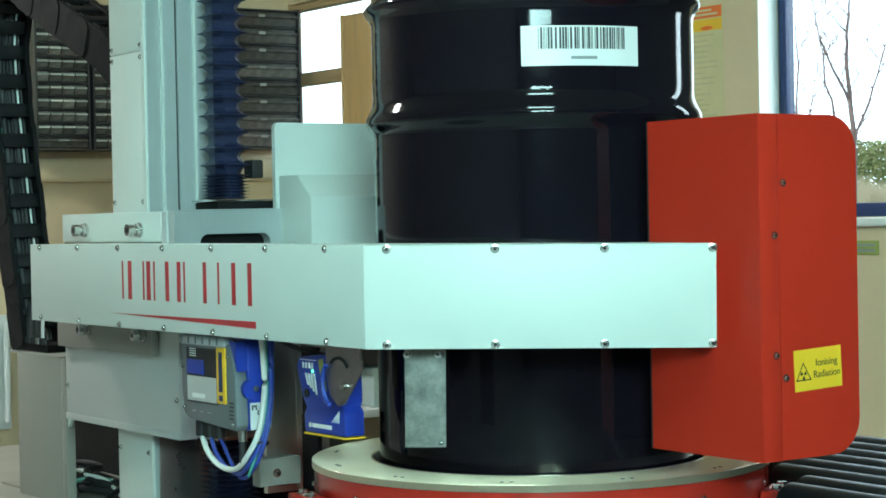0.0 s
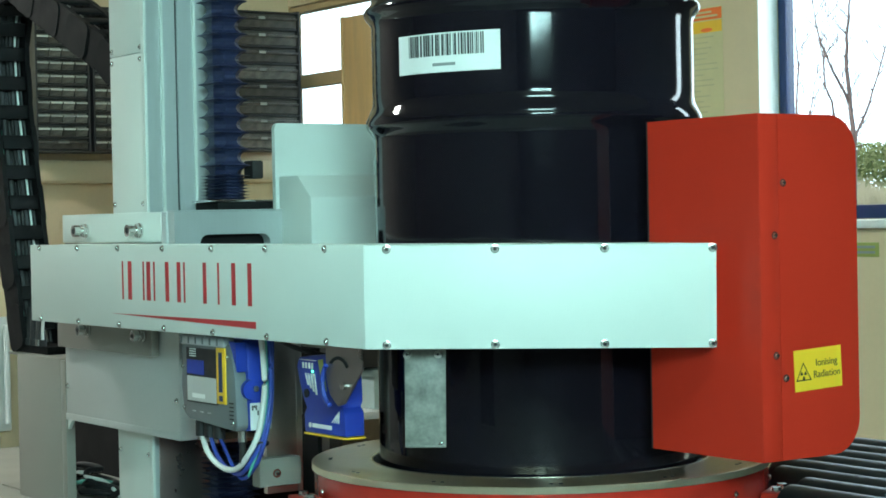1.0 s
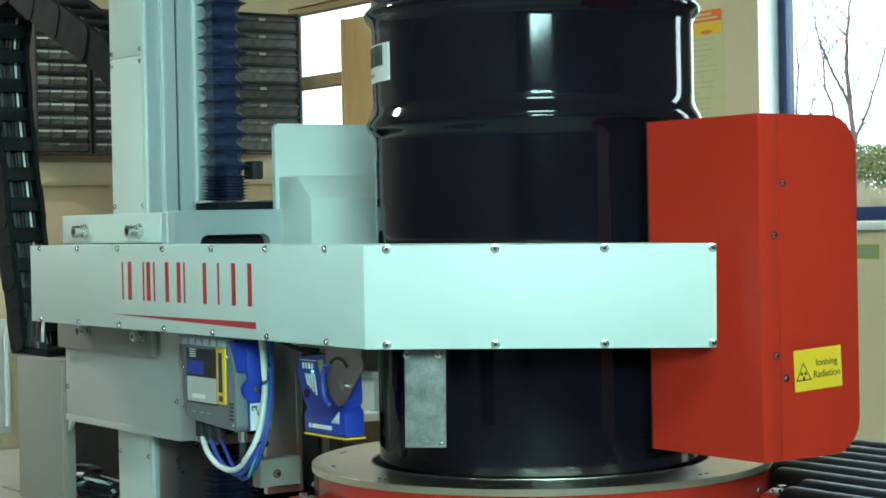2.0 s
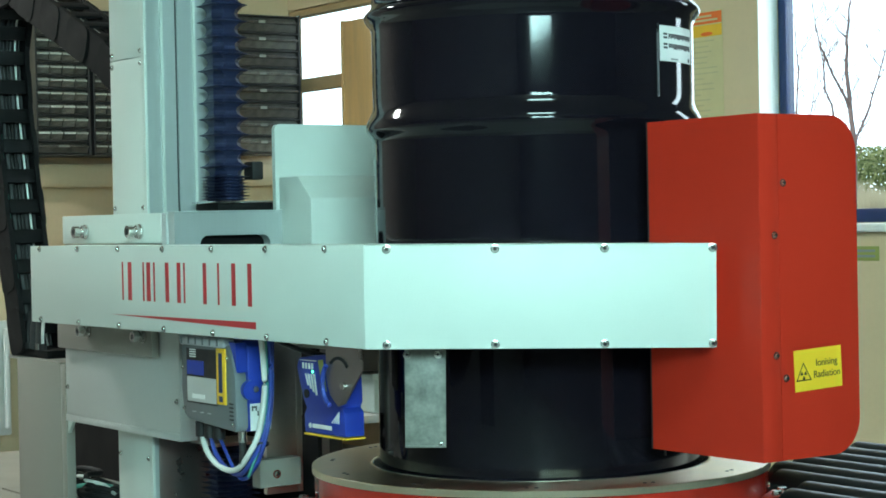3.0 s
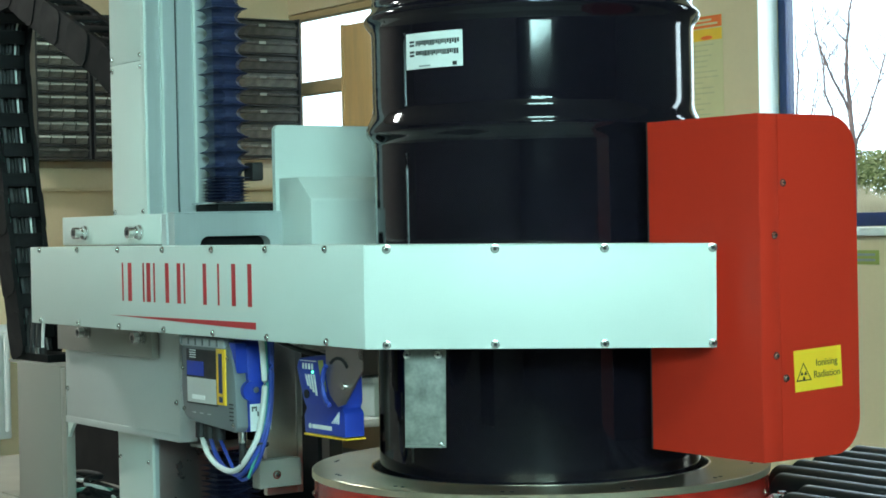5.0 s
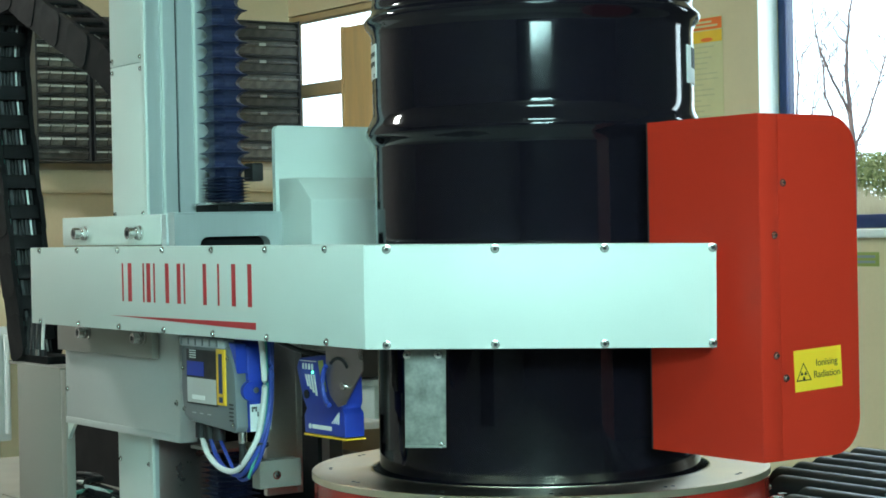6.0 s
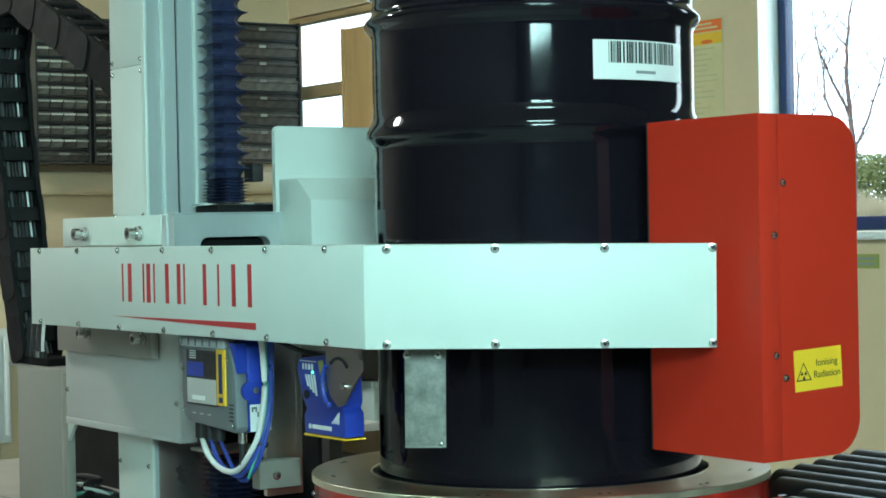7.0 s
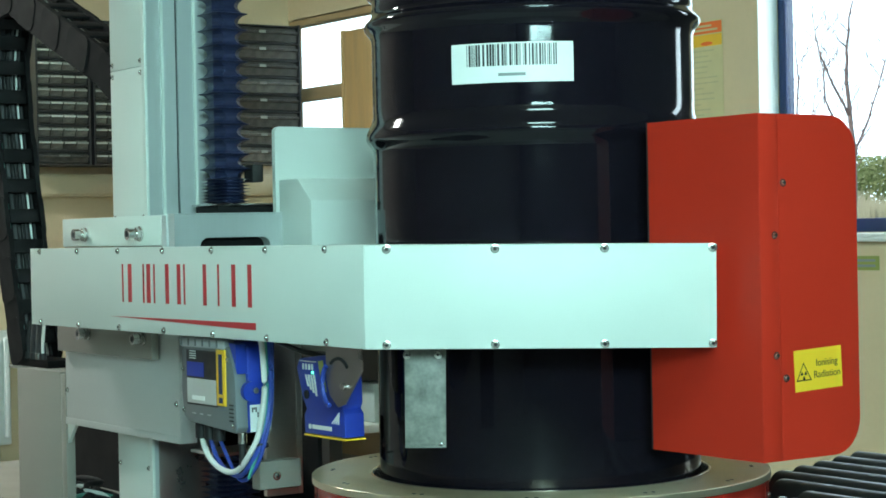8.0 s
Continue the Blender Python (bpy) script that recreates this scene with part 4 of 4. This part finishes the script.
def big_scanner():
    t = thing("barcode_scanner", "grey and blue industrial barcode scanner with a yellow stripe", "barcode scanner")

    def put(name, bm, material, label="", smooth=True):
        return part(name, bm, material, t, label, smooth)
    f = 0.030
    bm = slab(fresh(), [(-0.690, 0.770), (-0.684, 0.779), (-0.512, 0.782), (-0.497, 0.765), (-0.484, 0.725), (-0.479, 0.64), (-0.487, 0.630), (-0.665, 0.640), (-0.685, 0.650), (-0.694, 0.70)], 1, f, 0.054)
    bmesh.ops.bevel(bm, geom=bm.edges[:], offset=0.003, segments=2, affect="EDGES", profile=0.5)
    put("front_shell", bm, GREY)
    bm = slab(fresh(), [(-0.640, 0.787), (-0.500, 0.790), (-0.481, 0.782), (-0.480, 0.636), (-0.492, 0.628), (-0.640, 0.636)], 1, 0.0545, 0.102)
    bmesh.ops.bevel(bm, geom=bm.edges[:], offset=0.004, segments=2, affect="EDGES", profile=0.5)
    put("rear_shell", bm, BLUE)
    put("shoulder", slab(fresh(), [(-0.510, 0.789), (-0.485, 0.787), (-0.481, 0.735), (-0.496, 0.768)], 1, 0.033, 0.0544), BLUE)
    put("side_bulge", rod(fresh(), (-0.505, 0.058, 0.703), (-0.473, 0.058, 0.703), 0.0175, 24), BLUE)
    put("boss_bolt", rod(fresh(), (-0.473, 0.064, 0.705), (-0.468, 0.064, 0.705), 0.0055, 12), CHROME)
    put("top_cover", boxes(((-0.692, f - 0.005, 0.776), (-0.515, 0.050, 0.795)), bevel=0.006), CLEAR, "milky ribbed cover")
    for k in range(6):
        put("rib", boxes(((-0.680 + k * 0.028, f - 0.0068, 0.780), (-0.676 + k * 0.028, f - 0.0052, 0.792))), GREY)
    put("window", boxes(((-0.668, f - 0.0012, 0.672), (-0.549, f - 0.0002, 0.772))), INK, "dark scan window")
    put("blue_field", boxes(((-0.665, f - 0.0022, 0.724), (-0.600, f - 0.0013, 0.750))), BLUE)
    put("grey_field", boxes(((-0.665, f - 0.0022, 0.675), (-0.552, f - 0.0013, 0.720))), SATIN)
    put("yellow_stripe", boxes(((-0.547, f - 0.0035, 0.676), (-0.514, f - 0.0002, 0.776)), bevel=0.0008), YELLOW)
    put("mark_bar", boxes(((-0.537, f - 0.0042, 0.697), (-0.524, f - 0.0036, 0.768))), FRAME)
    put("mark_dot", boxes(((-0.537, f - 0.0042, 0.681), (-0.524, f - 0.0036, 0.691))), FRAME)
    put("text_bar", boxes(((-0.645, f - 0.0028, 0.681), (-0.595, f - 0.0023, 0.689))), PAPER)
    for k in range(4):
        put("text_bar", boxes(((-0.655, f - 0.0017, 0.756 + 0.0042 * k), (-0.630, f - 0.0013, 0.758 + 0.0042 * k))), PAPER)
    for k in range(5):
        put("vent", boxes(((-0.505, f - 0.001, 0.650 + 0.007 * k), (-0.490, f + 0.0005, 0.6525 + 0.007 * k))), BLACK)
    for k in range(3):
        put("text_bar", boxes(((-0.65 + 0.03 * k, f - 0.0006, 0.655), (-0.637 + 0.03 * k, f + 0.0002, 0.657))), CLEAR)
    for x, z in ((-0.508, 0.760), (-0.492, 0.643), (-0.684, 0.735), (-0.682, 0.660)):
        screw(t, x, f, z, 0, 0.75)
    lab = put("serial_label", boxes(((-0.480, 0.057, 0.631), (-0.4790, 0.099, 0.679))), PAPER, "white serial label")
    rng = random.Random(2)
    for i in range(4):
        for j in range(4):
            if rng.random() < 0.6:
                part("mark", boxes(((-0.4788, 0.060 + 0.0036 * i, 0.657 + 0.0045 * j), (-0.4784, 0.063 + 0.0036 * i, 0.661 + 0.0045 * j))), INK, lab)
    for k in range(4):
        part("text_bar", boxes(((-0.4788, 0.078 + 0.0045 * k, 0.636), (-0.4784, 0.0800 + 0.0045 * k, 0.674))), GREYINK, lab)
    for u in (-0.655, -0.62, -0.585):
        put("gland", rod(fresh(), (u, 0.05, 0.636), (u, 0.05, 0.608), 0.011, 14), BLACK)
    put("plug", rod(fresh(), (-0.497, 0.05, 0.630), (-0.497, 0.05, 0.610), 0.008, 16), CHROME)
    put("plug_sleeve", rod(fresh(), (-0.497, 0.05, 0.610), (-0.497, 0.05, 0.572), 0.0065, 12), BLACK)
    put("wall_bracket", boxes(((-0.66, 0.1025, 0.68), (-0.52, 0.128, 0.80)), bevel=0.002), GREYPAINT)
    for name, r, material, pts in (
            ("white_cable", 0.0052, CABLE_W, [(-0.454, 0.067, 0.80), (-0.454, 0.071, 0.76), (-0.454, 0.072, 0.70), (-0.457, 0.061, 0.63), (-0.478, 0.05, 0.588), (-0.515, 0.05, 0.562), (-0.555, 0.05, 0.555), (-0.598, 0.05, 0.562), (-0.635, 0.05, 0.582), (-0.655, 0.05, 0.612)]),
            ("blue_cable", 0.0042, CABLE_B, [(-0.454, 0.082, 0.80), (-0.454, 0.086, 0.75), (-0.454, 0.082, 0.675), (-0.458, 0.067, 0.615), (-0.478, 0.052, 0.572), (-0.52, 0.055, 0.550), (-0.57, 0.055, 0.556), (-0.612, 0.055, 0.582), (-0.62, 0.05, 0.612)]),
            ("blue_cable", 0.0036, CABLE_B, [(-0.452, 0.089, 0.80), (-0.458, 0.091, 0.74), (-0.458, 0.087, 0.67), (-0.454, 0.070, 0.61), (-0.474, 0.06, 0.565), (-0.53, 0.06, 0.543), (-0.585, 0.05, 0.612)]),
            ("green_cable", 0.0028, CABLE_G, [(-0.456, 0.077, 0.80), (-0.456, 0.079, 0.70), (-0.458, 0.067, 0.62), (-0.470, 0.056, 0.575), (-0.478, 0.05, 0.550)])):
        put(name, tube(fresh(), pts, r), material)
    tie = lathe(fresh(), [(0.013, -0.002), (0.015, -0.002), (0.015, 0.002), (0.013, 0.002)], 16, True)
    bmesh.ops.transform(tie, matrix=pose(-0.467, 0.070, 0.606, 0, -25, 0), verts=tie.verts)
    put("cable_tie", tie, BLACK)
    return t


def small_scanner():
    t = thing("barcode_scanner", "small dark blue laser scanner on a steel bracket", "barcode scanner")
    v0 = 0.070

    def put(name, bm, material, label="", smooth=True):
        return part(name, bm, material, t, label, smooth)
    outline = [(-0.336, 0.752), (-0.326, 0.768), (-0.250, 0.776), (-0.205, 0.768), (-0.186, 0.745), (-0.184, 0.700), (-0.190, 0.690), (-0.181, 0.683), (-0.180, 0.643), (-0.311, 0.642), (-0.313, 0.672), (-0.304, 0.684), (-0.316, 0.700)]
    bm = slab(fresh(), outline, 1, v0, v0 + 0.038)
    bmesh.ops.bevel(bm, geom=bm.edges[:], offset=0.0022, segments=2, affect="EDGES", profile=0.5)
    put("body", bm, BLUE)
    put("base_edge", boxes(((-0.312, v0 - 0.001, 0.6385), (-0.179, v0 + 0.039, 0.6415))), YELLOW, "yellow edge strip")
    e0, e1 = v0 - 0.0012, v0 - 0.0002
    put("lime_stripe", slab(fresh(), [(-0.262, 0.766), (-0.246, 0.768), (-0.236, 0.715), (-0.250, 0.722)], 1, e0, e1), LIME)
    put("top_line", boxes(((-0.322, e0, 0.7635), (-0.268, e1, 0.7650))), PAPER)
    for k in range(4):
        put("text_bar", boxes(((-0.314 + 0.010 * k, e0, 0.750), (-0.309 + 0.010 * k, e1, 0.760))), PAPER)
        put("text_bar", slab(fresh(), [(-0.306 + 0.009 * k, 0.742), (-0.301 + 0.009 * k, 0.742), (-0.293 + 0.009 * k, 0.722 - 0.005 * k), (-0.298 + 0.009 * k, 0.722 - 0.005 * k)], 1, e0, e1), PAPER)
    put("indicator", rod(fresh(), (-0.280, v0 - 0.0002, 0.746), (-0.280, v0 - 0.002, 0.746), 0.0022, 12), LED, "lit green indicator")
    put("button", rod(fresh(), (-0.300, v0 - 0.0002, 0.708), (-0.300, v0 - 0.0026, 0.708), 0.0075, 18), BLACK)
    put("mark_bar", boxes(((-0.284, e0, 0.6515), (-0.222, e1, 0.6585))), PAPER)
    put("mark_dot", rod(fresh(), (-0.292, v0 - 0.0002, 0.655), (-0.292, v0 - 0.0012, 0.655), 0.0045, 14), PAPER)
    for k in range(4):
        put("mark_line", slab(fresh(), [(-0.222 + 0.007 * k, 0.664), (-0.219 + 0.007 * k, 0.664), (-0.196, 0.684), (-0.198, 0.684)], 1, e0, e1), PAPER)
    # steel bracket that hangs from the arm
    b = part("bracket", slab(fresh(), [(-0.170, 0.7995), (-0.060, 0.7995), (-0.060, 0.762), (-0.115, 0.705), (-0.135, 0.700), (-0.160, 0.718), (-0.170, 0.745)], 1, 0.030, 0.033), BRACKET, t, "bare steel bracket")
    part("slot", tube(fresh(), [(-0.130 + 0.036 * math.sin(radians(a)), 0.0293, 0.742 + 0.036 * math.cos(radians(a))) for a in range(-40, 60, 15)], 0.0028, 8), BLACK, b)
    part("bracket_screw", rod(fresh(), (-0.112, 0.030, 0.734), (-0.112, 0.024, 0.734), 0.006, 12), CHROME, b)
    part("cable_loop", tube(fresh(), [(-0.150 + 0.026 * math.sin(radians(a)), 0.026, 0.735 + 0.034 * math.cos(radians(a))) for a in range(190, 350, 20)], 0.0042, 8), CABLE_B, t)
    part("lead", tube(fresh(), [(-0.40, 0.06, 0.798), (-0.33, 0.07, 0.782), (-0.28, 0.09, 0.772), (-0.262, 0.11, 0.765)], 0.0045, 8), BLACK, t)
    return t


def hanging_plate():
    """Zinc sheet hung below the arm's front in front of the drum."""
    t = thing("zinc_plate", "stained zinc plated sheet hanging below the arm", "metal plate", pose(-0.0325, 2.945, 0.0, 0, 0.8, 0))
    x0 = 0.012 - 0.0
    part("sheet", boxes(((-0.0305 - x0, 0.0, 0.640), (0.0345 - x0, 0.003, 0.7985)), bevel=0.0008), ZINC, t)
    part("bottom_fold", boxes(((-0.0305 - x0, -0.008, 0.6375), (0.0345 - x0, 0.003, 0.6400)), bevel=0.0005), ZINC, t)
    for x in (-0.027, 0.022):
        screw(t, x - x0, 0, 0.784, 0, 1.0)
    screw(t, 0.026 - x0, 0, 0.6405, 0, 0.7)
    return t


def conveyor():
    t = thing("roller_conveyor", "conveyor of black rubber sleeved rollers beside the turntable", "roller conveyor")
    for k in range(8):
        v = 0.695 + 0.0795 * k
        start = -0.045 - 0.337 * (v - 0.897)
        # the near rollers start beyond the round table
        reach = (0.475 if v < 0.8 else 0.428) ** 2 - (v - 0.512) ** 2
        if reach > 0:
            start = max(start, -0.231 + math.sqrt(reach))
        r = part("roller", rod(fresh(), (start, v, 0.5125), (1.26, v, 0.5125), 0.0372, 28), ROLLER, t)
        part("axle", rod(fresh(), (start - 0.012, v, 0.5125), (1.272, v, 0.5125), 0.008, 10), STEEL, r)
    part("side_rail", boxes(((-0.20, 1.30, 0.44), (1.30, 1.325, 0.515)), bevel=0.003), CASE, t)
    part("end_rail", boxes(((1.273, 0.62, 0.44), (1.30, 1.2995, 0.545)), bevel=0.003), CASE, t)
    part("pan", boxes(((0.27, 0.64, 0.42), (1.272, 1.2995, 0.43))), DARK, t)
    for u in (0.3, 1.2):
        for v in (0.66, 1.25):
            part("leg", boxes(((u, v, 0.0), (u + 0.05, v + 0.04, 0.42))), CASE, t)
    return t


# ---- build ----
room()
windows()
outside()
room_things()
the_drum = drum()
the_table = turntable()
the_arm = arm()
the_shield = shield()
the_carriage = carriage()
the_detector = detector()
column()
the_bellows, the_folds, the_stack, the_collar = bellows()
lower_bellows()
base()
loose_cables()
cable_chain()
the_scanner = big_scanner()
the_small = small_scanner()
the_plate = hanging_plate()
conveyor()


def motions():
    """The drum turns with its table; the arm and all that it carries climb; the bellows fold."""
    times = [0.5 * k for k in range(17)]
    for ob in (the_drum, the_table):
        base_m = ob.matrix_basis.copy()
        walk(ob, [(t, base_m @ pose(0, 0, 0, 0, 0, SPIN * t)) for t in times])
    for ob in (the_arm, the_shield, the_carriage, the_detector, the_scanner, the_small, the_plate):
        base_m = ob.matrix_basis.copy()
        walk(ob, [(t, pose(0, 0, RISE * t / 8) @ base_m) for t in times])
    for ob in (*the_stack, *the_collar):
        base_m = ob.matrix_basis.copy()
        walk(ob, [(t, pose(0, 0, RISE * t / 8) @ base_m) for t in times])
    for k, ob in enumerate(the_folds):
        base_m = ob.matrix_basis.copy()
        share = (1 - k / FOLDS) ** 3
        walk(ob, [(t, pose(0, 0, RISE * share * t / 8) @ base_m) for t in times])


motions()
